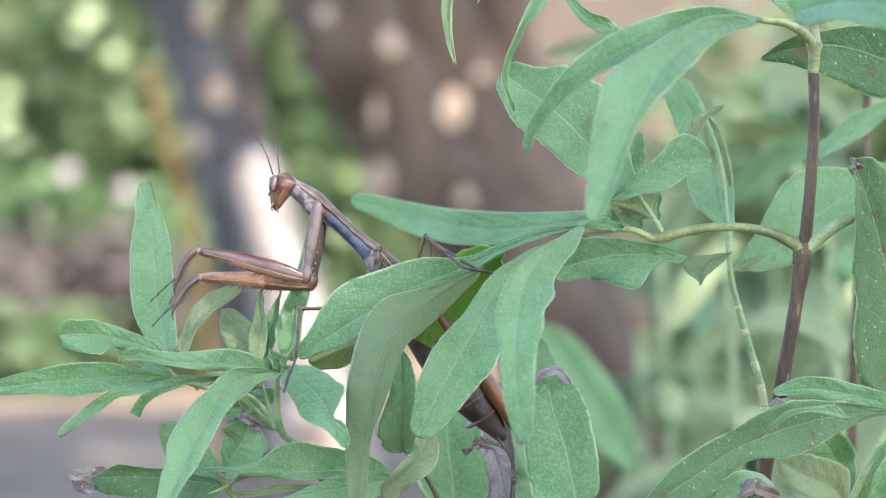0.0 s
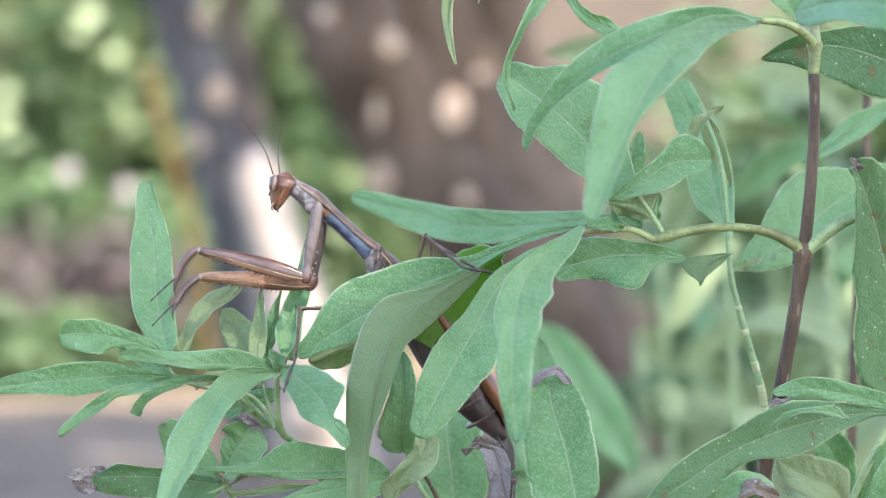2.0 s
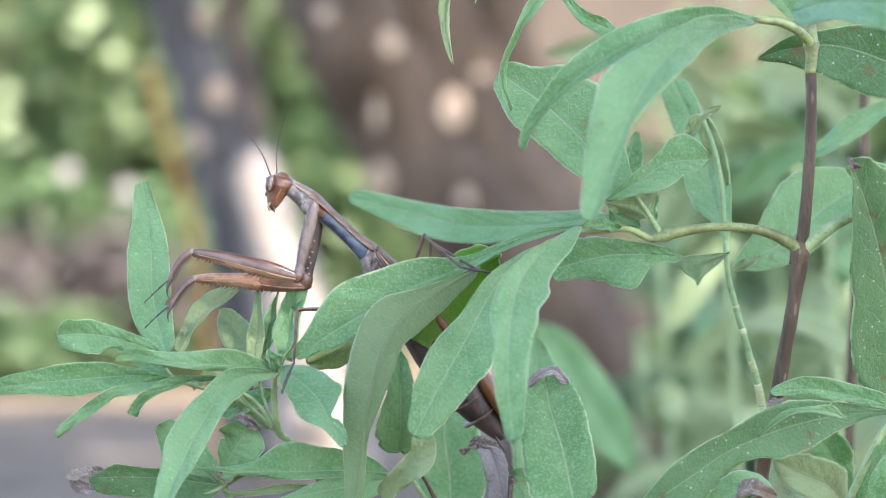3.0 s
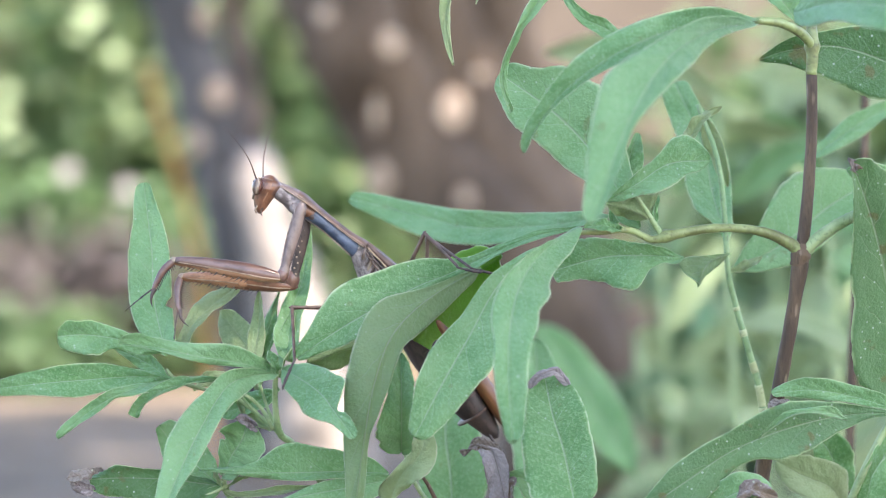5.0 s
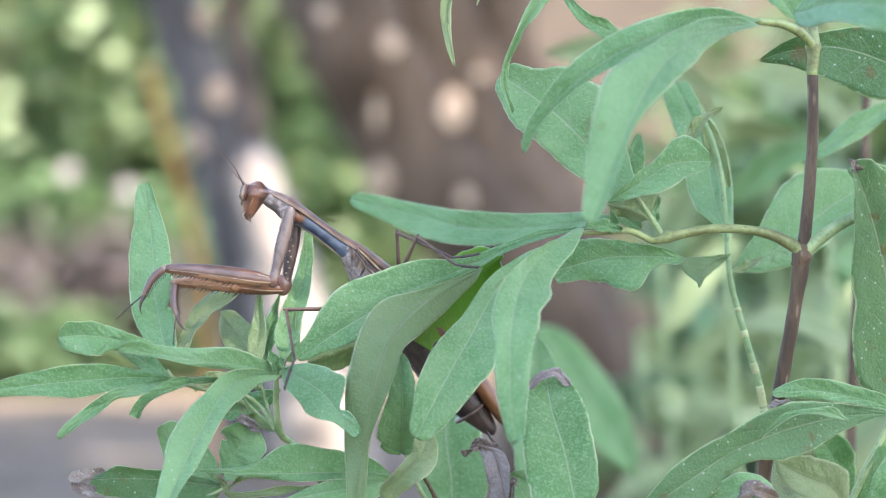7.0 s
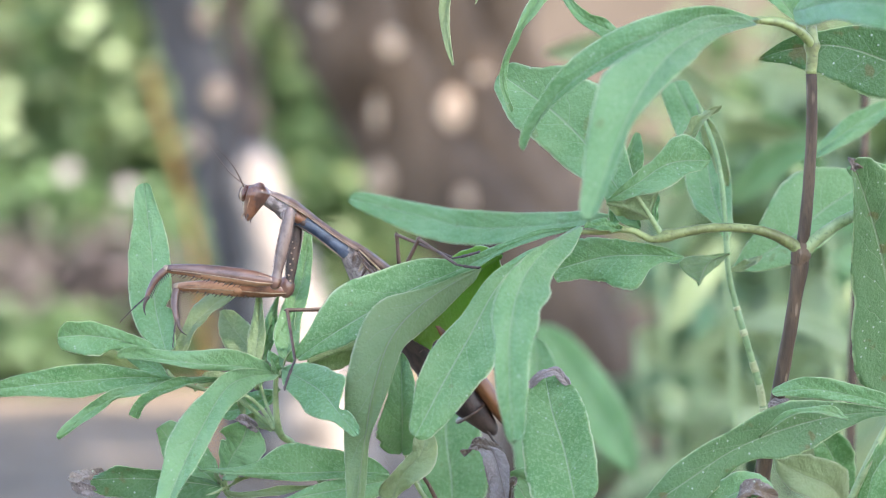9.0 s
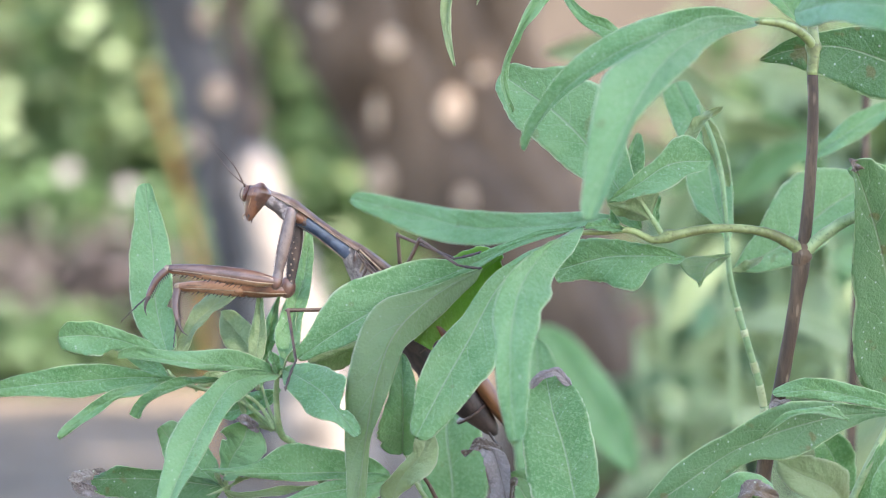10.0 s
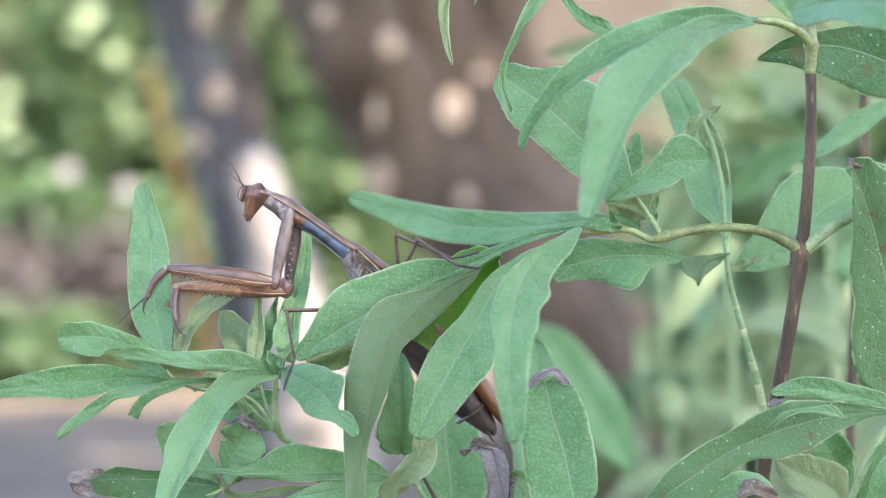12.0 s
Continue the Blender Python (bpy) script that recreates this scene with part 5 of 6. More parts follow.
for q in range(0, 8, 2):
    wire("throat_fold", body, [(-0.8 + q * 0.95, -1.25 - 0.1 * q, -0.1 - 0.06 * q), (-0.5 + q * 1.0, -1.45 - 0.06 * q, -1.0 - 0.1 * q), (0.1 + q * 1.05, -0.4, -1.85 - 0.14 * min(q, 4))], [0.14, 0.28, 0.18], SHELL_LILAC if q % 4 else SHELL_BROWN)
ball("neck_collar", body, (-0.6, 0, -0.6), (1.5, 1.7, 1.9), SHELL_GREY, "pale neck collar")
for sy in (-1, 1):
    wire("belly_line", body, [(9.5, sy * 0.9, -2.5), (13, sy * 0.8, -2.2), (18, sy * 0.9, -2.35), (22.5, sy * 1.1, -2.75)], [0.08, 0.13, 0.13, 0.08], SHELL_PALE, "pale edge")
ball("coxa_socket", body, (6.6, -1.7, -1.7), (1.5, 0.9, 1.5), SHELL_GREY)
ball("coxa_socket", body, (7.2, 1.7, -1.9), (1.6, 1.0, 1.6), SHELL_DARK)
ball("breast_patch", body, (8.7, -0.9, -0.95), (2.0, 1.35, 1.45), SHELL_RUST, "rust-brown patch behind the foreleg")
ball("breast_spot", body, (10.4, -0.75, -1.15), (1.4, 1.1, 1.0), SHELL_DARK, "black spot")

# the neck rises in a low arch
for ob_ in (body, *body.children_recursive):
    for q_ in ob_.data.vertices:
        q_.co.z += 0.45 * MM * math.exp(-(((q_.co.x + ob_.location.x) / MM - 9.0) / 7.0) ** 2)

thorax = limb("thorax", "thorax", [(-1.6, 1.7, 1.9, -0.4), (1, 2.4, 2.5, -0.9), (5, 3.1, 3.4, -1.3), (9, 3.8, 4.2, -1.5), (14.9, 4.2, 4.4, -1.4)], SHELL_GREY, "wrinkled grey-brown thorax")
for q, (sx, drop, skin) in enumerate(((-0.4, -2.2, SHELL_LILAC), (1.0, -3.0, SHELL_GREY), (2.2, -3.6, SHELL_PALE), (3.4, -4.0, SHELL_LILAC), (5.2, -4.4, SHELL_GREY))):
    for sy in (-1, 1):
        wire("side_plate", thorax, [(sx, sy * (1.9 + 0.2 * q), 1.0), (sx + 1.2, sy * (2.5 + 0.2 * q), -0.6), (sx + 2.9, sy * (1.6 + 0.22 * q), drop)], [0.2, 0.36, 0.22], skin)
for q in range(4):
    wire("wing_vein", thorax, [(-0.4 + q * 0.4, -1.5 - q * 0.4, 1.7 - q * 0.5), (5, -2.5 - q * 0.5, 2.5 - q * 0.85), (14, -3.2 - q * 0.5, 3.3 - q * 1.1)], [0.16, 0.26, 0.2], (SHELL_BROWN, SHELL_PALE, SHELL_DARK, SHELL_BROWN)[q])
for sy in (-1, 1):
    vv, ff = loft(smooth_stations([(-0.2, 0.5, 0.5, 1.5), (4, 1.8, 0.9, 2.2), (9, 2.6, 1.2, 2.9), (14, 2.9, 1.4, 3.2), (18, 2.4, 1.1, 3.0)], 14))
    part("wing_base", mesh_data("wing_base", vv, ff, [SHELL_BROWN]), thorax, (0, sy * 1.2 * MM, 0), "brown folded wing base")

abdomen = limb("abdomen", "abdomen", [(-4, 3.6, 3.6, -1.0), (4, 4.6, 4.4, -1.0), (14, 5.4, 5.0, -1.2), (24, 5.2, 4.8, -1.0), (31, 4.0, 3.6, -0.4), (38.3, 1.8, 1.5, 0.2)], SHELL_DARK, "dark brown swollen abdomen", 36)
for q in range(7):
    sx = 4 + q * 4.6
    band, bf = loft([(sx - 0.25, 5.6 - abs(q - 3) * 0.25, 5.15 - abs(q - 3) * 0.28, -1.1), (sx + 0.25, 5.6 - abs(q - 3) * 0.25, 5.15 - abs(q - 3) * 0.28, -1.1)], 20)
    part("abdomen_ring", mesh_data("abdomen_ring", band, bf, [SHELL_BROWN]), abdomen)
for sy in (-1, 1):
    vv, ff = loft(smooth_stations([(-5, 2.0, 0.9, 2.6), (5, 3.4, 1.4, 3.6), (18, 3.6, 1.9, 4.3), (30, 3.3, 2.0, 4.3), (35, 2.6, 1.5, 3.9), (38, 0.9, 0.5, 3.3)], 22))
    part("wing", mesh_data("wing", vv, ff, [WING_SKIN]), abdomen, (0, sy * 1.5 * MM, 0), "rust-brown folded wing")
    wire("cercus", abdomen, [(38.3 - 2.5, sy * 1.4, -0.6), (38.3 + 1.5, sy * 2.0, -0.9), (38.3 + 4.2, sy * 2.3, -0.6)], [0.35, 0.3, 0.08], SHELL_DARK)

# head
head = limb("head", "head", [(-0.85, 1.6, 2.2, 0.3), (-0.5, 2.2, 2.8, 0.2), (0.4, 2.7, 3.4, 0.1), (1.7, 2.7, 3.05, -0.05), (3.0, 2.1, 2.35, -0.35), (4.4, 1.6, 1.8, -0.5), (5.6, 1.15, 1.35, -0.55), (6.7, 0.55, 0.6, -0.5)], SHELL_RUST, "rust-brown triangular head", 30, SHELL_COCOA, 1.5)
for sy in (-1, 1):
    eye = ball("eye", head, (1.3, sy * 1.75, -1.95), (1.95, 1.3, 1.25), EYE_SHELL, "glossy beige eye with red-brown bands")
    for q in range(3):
        # bands run along the eye, bowed over its curve
        lift = -0.6 + 0.6 * q
        bulge = math.sqrt(1 - (lift / 1.25) ** 2)
        wire("eye_band", eye, [(-1.75 * bulge, sy * 0.6 * bulge, lift), (-0.9 * bulge, sy * 1.17 * bulge, lift), (0, sy * 1.3 * bulge, lift), (0.9 * bulge, sy * 1.17 * bulge, lift), (1.75 * bulge, sy * 0.6 * bulge, lift)], [0.05, 0.12, 0.14, 0.12, 0.05], (SHELL_DARK, SHELL_PALE, SHELL_RED)[q])
    wire("eye_rim", head, [(-0.8, sy * 1.7, -1.5), (0.3, sy * 2.55, -0.95), (1.6, sy * 2.65, -0.9), (3.1, sy * 1.85, -1.35)], [0.1, 0.2, 0.22, 0.1], SHELL_RED)
    wire("crown_line", head, [(-0.5, sy * 1.6, -1.9), (-0.75, sy * 1.75, 0.0), (-0.35, sy * 1.7, 1.9)], [0.1, 0.16, 0.1], SHELL_PALE, "pale line")
    wire("cheek_line", head, [(1.2, sy * 2.55, 0.9), (2.8, sy * 2.05, 0.4), (4.4, sy * 1.5, -0.1)], [0.08, 0.16, 0.08], SHELL_TAN)
    wire("palp", head, [(5.4, sy * 0.8, -1.2), (6.5, sy * 1.1, -1.5), (7.1, sy * 0.9, -1.0)], [0.25, 0.22, 0.12], SHELL_PALE)
    wire("palp", head, [(5.6, sy * 0.5, -0.3), (6.7, sy * 0.7, -0.2), (7.3, sy * 0.6, 0.2)], [0.22, 0.2, 0.1], SHELL_BROWN)
    wire("mandible", head, [(5.0, sy * 0.5, -0.3), (5.9, sy * 0.6, -0.1), (6.5, sy * 0.3, -0.4)], [0.45, 0.4, 0.15], SHELL_DARK)
    ball("feeler_socket", head, (0.2, sy * 0.7, -2.9), (0.4, 0.4, 0.45), SHELL_DARK)
wire("face_plate", head, [(3.2, -1.0, -2.5), (3.8, 0, -2.5), (3.2, 1.0, -2.5)], [0.25, 0.35, 0.25], SHELL_PALE)

# raptorial forelegs
for key, skin, under in (("near", SHELL_COCOA, SHELL_COCOA), ("far", SHELL_COCOA, SHELL_TAN)):
    LC = 15.9 if key == "near" else 16.2
    LF = 24.3 if key == "near" else 24.9
    LT = 7.8 if key == "near" else 7.8
    LA = 8.0 if key == "near" else 6.8
    coxa = limb(key + "_coxa", "foreleg_coxa", [(-0.8, 0.8, 0.9, 0), (0.6, 1.1, 1.3, 0), (5, 1.1, 1.5, 0.1), (10, 0.95, 1.35, 0), (LC - 2.5, 0.9, 1.05, 0), (LC - 0.8, 1.0, 1.25, 0.1), (LC + 0.6, 0.8, 0.9, 0.1)], SHELL_LILAC if key == "near" else SHELL_DARK, "grey-brown upper foreleg" if key == "near" else "dark foreleg with pale dots", 22)
    for ez in (-1, 1):
        wire("edge_ridge", coxa, [(0.8, -0.55, ez * 1.2), (5, -0.5, ez * 1.45 + 0.1), (10, -0.45, ez * 1.28), (LC - 2, -0.45, ez * 0.95)], [0.1, 0.14, 0.13, 0.1], SHELL_GREY if ez < 0 else SHELL_DARK)
    if key == "near":
        ball("trochanter", coxa, (LC - 0.2, 0.0, 0.0), (1.9, 1.05, 1.35), SHELL_COCOA)
    else:
        ball("trochanter", coxa, (LC - 0.7, 0.0, -0.5), (2.5, 1.15, 1.9), SHELL_COCOA)
    for q in range(9):
        if key == "far":
            ball("pale_dot", coxa, (4 + q * 1.25, -0.95, 0.25 * (-1) ** q), (0.22, 0.14, 0.22), SHELL_PALE)
        else:
            sp = part("spine", SPINE_PALE, coxa, Vector((3 + q * 1.2, 0, -1.2)) * MM)
            sp.rotation_euler = (math.pi, 0, 0)
            sp.scale = (0.5, 0.5, 0.5)
    femur = limb(key + "_femur", "foreleg_femur", [(-0.9, 0.6, 0.65, 0.3), (0.6, 0.9, 1.05, 0.25), (4, 1.3, 1.7, 0.1), (8, 1.45, 1.95, 0.0), (13, 1.35, 1.85, -0.1), (18, 1.1, 1.5, -0.2), (LF - 3, 0.95, 1.2, -0.15), (LF - 1, 0.9, 1.05, 0), (LF + 0.6, 0.6, 0.7, 0.1)], skin if key == "near" else under, "brown spined grasping thigh", 28, SHELL_TAN, 0.55)
    if key == "far":
        # smooth brown root, paler toothed half
        for face_ in femur.data.polygons:
            face_.material_index = 1 if face_.center.x < 10.5 * MM else 0
        femur.data.materials[1] = SHELL_RUST
        ball("thigh_spot", femur, (11.3, -1.2, 0.5), (1.15, 0.3, 0.85), SHELL_TAN, "orange oval spot")
    wire("thigh_groove", femur, [(1.5, -0.98, -0.5), (8, -1.27, -0.6), (15, -1.06, -0.6), (LF - 2, -0.86, -0.4)], [0.05, 0.09, 0.08, 0.05], SHELL_DARK)
    ball("knee", femur, (LF, 0, 0), (0.9, 0.75, 0.85), SHELL_PALE, "pale knee")
    wire("thigh_ridge", femur, [(0.5, -0.85, 0.7), (4, -1.15, 0.85), (9, -1.27, 0.6), (15, -1.1, 0.35), (LF - 1, -0.88, 0.25)], [0.1, 0.17, 0.17, 0.14, 0.09], SHELL_PALE, "pale ridge")
    for q in range(17):
        sx = 8.5 + q * (LF - 10.5) / 16
        sp = part("spine", SPINE_DARK if q % 3 else SPINE_PALE, femur, Vector((sx, -0.7 if q % 2 else 0.4, 1.4 - 0.045 * (sx - 9))) * MM)
        sp.rotation_euler = (0.35 if q % 2 else -0.2, 0.25, 0)
        sp.scale = (1.35, 1.35, 0.8)
    for q in range(4):
        sp = part("spine", SPINE_DARK, femur, Vector((7.5 + q * 1.1, -0.5 + 0.3 * q, 1.55)) * MM)
        sp.rotation_euler = (0.25, 0.35, 0)
    tibia = limb(key + "_tibia", "foreleg_tibia", [(-0.6, 0.55, 0.65, 0.1), (0.8, 0.7, 0.9, -0.25), (LT * 0.3, 0.7, 0.9, -0.6), (LT * 0.55, 0.6, 0.8, -0.65), (LT - 1.2, 0.5, 0.65, -0.25), (LT + 0.4, 0.3, 0.4, 0.1)], under if key == "near" else skin, "rust-brown toothed shin")
    wire("claw", tibia, [(LT - 0.4, 0, 0.3), (LT + 1.2, 0, 0.5), (LT + 2.6, 0, 1.3), (LT + 3.4, 0, 2.4)], [0.5, 0.4, 0.22, 0.04], SHELL_DARK, "dark hooked claw")
    for q in range(13):
        sp = part("spine", SPINE_DARK, tibia, Vector((0.9 + q * (LT - 1.2) / 13, -0.2, 0.5 - 0.45 * math.sin(math.pi * q / 12))) * MM)
        sp.scale = (1.2, 1.2, 0.6)
    limb(key + "_tarsus", "foreleg_foot", [(-0.3, 0.2, 0.25, 0), (0.5, 0.17, 0.2, -0.1), (LA * 0.35, 0.15, 0.16, -0.15), (LA * 0.4, 0.24, 0.24, -0.15), (LA * 0.46, 0.13, 0.13, -0.1), (LA * 0.62, 0.13, 0.13, -0.1), (LA * 0.67, 0.22, 0.22, -0.1), (LA * 0.72, 0.12, 0.12, 0), (LA * 0.88, 0.12, 0.12, 0), (LA * 0.93, 0.2, 0.2, 0), (LA, 0.08, 0.08, 0.2)], SHELL_DARK, "", 34)

# walking legs
for key, LF, LT, LA in (("mid", 16.0, 16.4, 8.4), ("hind", 14.1, 13.8, 5.4), ("far_hind", 14.2, 17.8, 6.2)):
    limb(key + "_femur", "leg_femur", [(-1, 0.5, 0.62, 0), (2, 0.5, 0.62, 0), (LF * 0.6, 0.4, 0.46, 0), (LF - 1.2, 0.36, 0.4, 0), (LF - 0.3, 0.52, 0.58, 0), (LF + 0.5, 0.4, 0.45, 0)], SHELL_BROWN)
    limb(key + "_tibia", "leg_tibia", [(-0.5, 0.36, 0.4, 0), (1, 0.36, 0.38, 0), (LT * 0.6, 0.3, 0.32, 0), (LT, 0.32, 0.34, 0)], SHELL_BROWN)
    limb(key + "_tarsus", "leg_foot", [(-0.3, 0.25, 0.25, 0), (LA * 0.28, 0.24, 0.24, -0.1), (LA * 0.34, 0.4, 0.38, -0.1), (LA * 0.55, 0.28, 0.28, -0.1), (LA * 0.6, 0.36, 0.36, -0.1), (LA * 0.85, 0.28, 0.26, 0), (LA * 0.92, 0.4, 0.36, 0), (LA, 0.2, 0.16, 0.2)], SHELL_DARK, "", 30)

# feelers
for key, LA, bow in (("near", 18.0, -1.3), ("far", 16.5, 0.8)):
    path = spline([Vector(p) * MM for p in ((0, 0, 0), (LA * 0.3, 0, bow), (LA * 0.65, 0, bow * 0.9), (LA, 0, 0))], 24)
    vv, ff = tube(path, taper([0.2 * MM, 0.13 * MM, 0.1 * MM, 0.07 * MM, 0.04 * MM], 24), 6)
    JOINTED[key + "_antenna"] = part("antenna", mesh_data("antenna", vv, ff, [SHELL_BROWN]), mantis)


def aim(a, b, turn=0.0):
    """The pose, in the insect's space, of a limb from joint a towards joint b."""
    o, x = spot(a) - HOME, (spot(b) - spot(a)).normalized()
    y = Vector((0, 1, 0))
    y = (y - x * y.dot(x)).normalized()
    m = Matrix((x, y, x.cross(y))).transposed().to_4x4()
    return Matrix.Translation(o) @ m @ Matrix.Rotation(radians(turn), 4, "X")


def swing(ob, rows, length=0.0):
    """Rows: seconds, the near joint and the far joint in millimetres, and a turn about the limb.
    length: of a limb whose far joint is the one that shows."""
    poses = []
    for t, ax, ay, az, bx, by, bz, *turn in rows:
        a, b = Vector((ax, ay, az)), Vector((bx, by, bz))
        if length:
            a = b - (b - a).normalized() * length
        poses.append((t, aim(a, b, *turn)))
    walk(ob, poses)


def swayed(place, dx, dz, degrees):
    """The pose of a thing rooted at place when the air moves it."""
    hub = Vector((0, 0, EYE))
    turn = Matrix.Translation(hub) @ Matrix.Rotation(radians(degrees), 4, "Y") @ Matrix.Translation(-hub)
    return Matrix.Translation((dx * MM, 0, dz * MM)) @ turn @ Matrix.Translation(place)


def rock(ob, rows):
    """Rows: seconds and degrees by which a leaf turns about its foot."""
    rest = Matrix.Translation(ob.location)
    walk(ob, [(t, rest @ Matrix.Rotation(radians(deg), 4, "Y")) for t, deg in rows])


def motions():
    """The shrub sways in the air, the insect rides on it, leans forward, lowers its forelegs and steps with a hind leg."""
    sway = [(0, 0.27, 0.3, 0.09), (0.5, -0.27, 0.56, -0.07), (1, -0.07, 0.26, 0.01), (1.5, -0.04, 0.27, 0.06), (2, 0.3, 0.31, 0.16), (2.5, 0.09, 0.21, 0.16),
            (3, -0.33, 0.32, 0.09), (5, -0.16, 0.08, 0.09), (5.5, -0.07, 0.12, -0), (6, 0.75, -0.22, 0.31), (6.5, 0.23, -0.1, 0.11), (7, 0.06, -0.06, 0.09),
            (9, -0.12, 0.07, -0.02), (9.5, 0, -0, 0), (10, 0.1, -0.02, 0.05), (10.5, -0.22, -0.02, -0.09), (11, -0.15, 0.03, -0.09), (11.5, -0.24, 0.06, -0.08),
            (12, -0.27, 0.03, -0.07)]
    for thing, place in ((shrub, ROOT), (mantis, HOME)):
        walk(thing, [(t, swayed(place, dx, dz, deg)) for t, dx, dz, deg in sway])
    rock(LEAVES['pressed'], [(0, -1.6), (3.0, -1.6), (4.8, 5.2), (5.6, 4.4), (6.5, 2.4), (7.2, 2.0), (9, 0), (12, 0)])
    rock(LEAVES['trodden'], [(0, 10), (3.0, 9.5), (4.8, 2.5), (5.6, 1.5), (6.5, 0), (12, 0)])
    rock(LEAVES['front'], [(0, -1.5), (1.5, -0.6), (2.5, 0), (6, 0.2), (12, 0)])
    rock(LEAVES['level'], [(0, -0.8), (1.0, -0.4), (2.5, 0), (6.5, -0.3), (12, 0)])
    rock(LEAVES['droop'], [(0, -0.8), (1.5, -0.2), (6.2, -0.7), (7.5, 0), (12, 0.3)])
    rock(LEAVES['sickle'], [(0, -0.5), (1.5, 0), (6.2, -0.4), (7.5, 0), (12, 0.3)])
    swing(JOINTED['pronotum'], [
              (0, -33.9, 7, 14.4, -15.6, 9, -1.1), (2.7, -33.9, 7, 14.4, -15.6, 9, -1.1), (3.2, -34.3, 7, 14.3, -16.1, 9, -1), (4.8, -36.7, 7, 14.1, -17.8, 9, -0),
              (5.5, -38.1, 7, 13.8, -18.9, 9, 0.3), (6.2, -38.2, 7, 13.5, -19.2, 9, 0.2), (6.5, -39.5, 7, 12.8, -20.5, 9, 0.2), (7.2, -39.8, 7, 12.6, -20.8, 9, 0.1),
              (8.8, -39.5, 7, 12.3, -20.4, 9, -0.2), (12, -39.5, 7, 12.3, -20.4, 9, -0.2)])
    swing(JOINTED['thorax'], [
              (0, -15.6, 9, -1.1, -8.2, 14, -11.7), (2.7, -15.6, 9, -1.1, -8.2, 14, -11.7), (3.2, -16.1, 9, -1, -8.3, 14, -11.7), (4.8, -17.8, 9, -0, -9.2, 14, -11),
              (5.5, -18.9, 9, 0.3, -10.3, 14, -10.8), (6.2, -19.2, 9, 0.2, -10.6, 14, -10.7), (6.5, -20.5, 9, 0.2, -11.3, 14, -10.6), (7.2, -20.8, 9, 0.1, -11.4, 14, -10.7),
              (8.8, -20.4, 9, -0.2, -11.1, 14, -10.9), (12, -20.4, 9, -0.2, -11.1, 14, -10.9)])
    swing(JOINTED['abdomen'], [
              (0, -8.2, 14, -11.7, 13.8, 18, -44), (2.7, -8.2, 14, -11.7, 13.8, 18, -44), (3.2, -8.3, 14, -11.7, 13.9, 18, -43.7), (4.8, -9.2, 14, -11, 11.5, 18, -41.6),
              (5.5, -10.3, 14, -10.8, 11.1, 18, -41.7), (6.2, -10.6, 14, -10.7, 11.1, 18, -41.3), (6.5, -11.3, 14, -10.6, 11.1, 18, -41.4), (7.2, -11.4, 14, -10.7, 11, 18, -41.5),
              (8.8, -11.1, 14, -10.9, 11.4, 18, -41.7), (12, -11.1, 14, -10.9, 11.4, 18, -41.7)])
    swing(JOINTED['head'], [
              (0, -35.8, 7, 14.9, -37.1, 6, 8.5, 0), (2.7, -35.8, 7, 14.9, -37.1, 6, 8.5, 0), (3.2, -36.2, 7, 14.9, -37.4, 6, 8.5, 0), (4.8, -38.6, 7, 14.6, -39.9, 6, 8.1, 0),
              (5.5, -39.9, 7, 14.2, -40.9, 6, 8.0, 0), (6.2, -40.1, 7, 14.1, -41.3, 6, 7.3, 8), (6.5, -41.6, 7, 13.4, -42.8, 6, 6.7, 14), (7.2, -41.8, 7, 13.2, -43.2, 6, 6.8, 18),
              (8.8, -41.3, 7, 12.9, -43.1, 6, 6.6, 42), (12, -41.3, 7, 12.9, -43.1, 6, 6.6, 42)])
    swing(JOINTED['near_coxa'], [
              (0, -28.2, 4.5, 9.1, -30.8, 3.5, -6.5), (2.7, -28.2, 4.5, 9.1, -30.8, 3.5, -6.5), (3.2, -28.6, 4.5, 9.1, -32.7, 3.5, -6.5), (4.8, -31, 4.5, 9.3, -35.2, 3.5, -6.3),
              (5.5, -32.1, 4.5, 9.1, -36.1, 3.5, -6.3), (6.2, -32.7, 4.5, 9, -36.6, 3.5, -6.4), (6.5, -33.7, 4.5, 8.5, -37.4, 3.5, -7), (7.2, -34.1, 4.5, 8.4, -37.7, 3.5, -6.8),
              (8.8, -33.9, 4.5, 8.1, -37.1, 3.5, -7.1), (12, -33.9, 4.5, 8.1, -37.1, 3.5, -7.1)])
    swing(JOINTED['near_femur'], [
              (0, -30.8, 3.5, -6.5, -55.2, 2.5, -0.6), (2.7, -30.8, 3.5, -6.5, -55.2, 2.5, -0.6), (3.2, -32.7, 3.5, -6.5, -56.3, 2.5, -1.5), (4.8, -35.2, 3.5, -6.3, -59, 2.5, -2.8),
              (5.5, -36.1, 3.5, -6.3, -60.4, 2.5, -2.6), (6.2, -36.6, 3.5, -6.4, -60.9, 2.5, -2.8), (6.5, -37.4, 3.5, -7, -61.7, 2.5, -4.2), (7.2, -37.7, 3.5, -6.8, -61.8, 2.5, -4.3),
              (8.8, -37.1, 3.5, -7.1, -61, 2.5, -4.4), (12, -37.1, 3.5, -7.1, -61, 2.5, -4.4)])
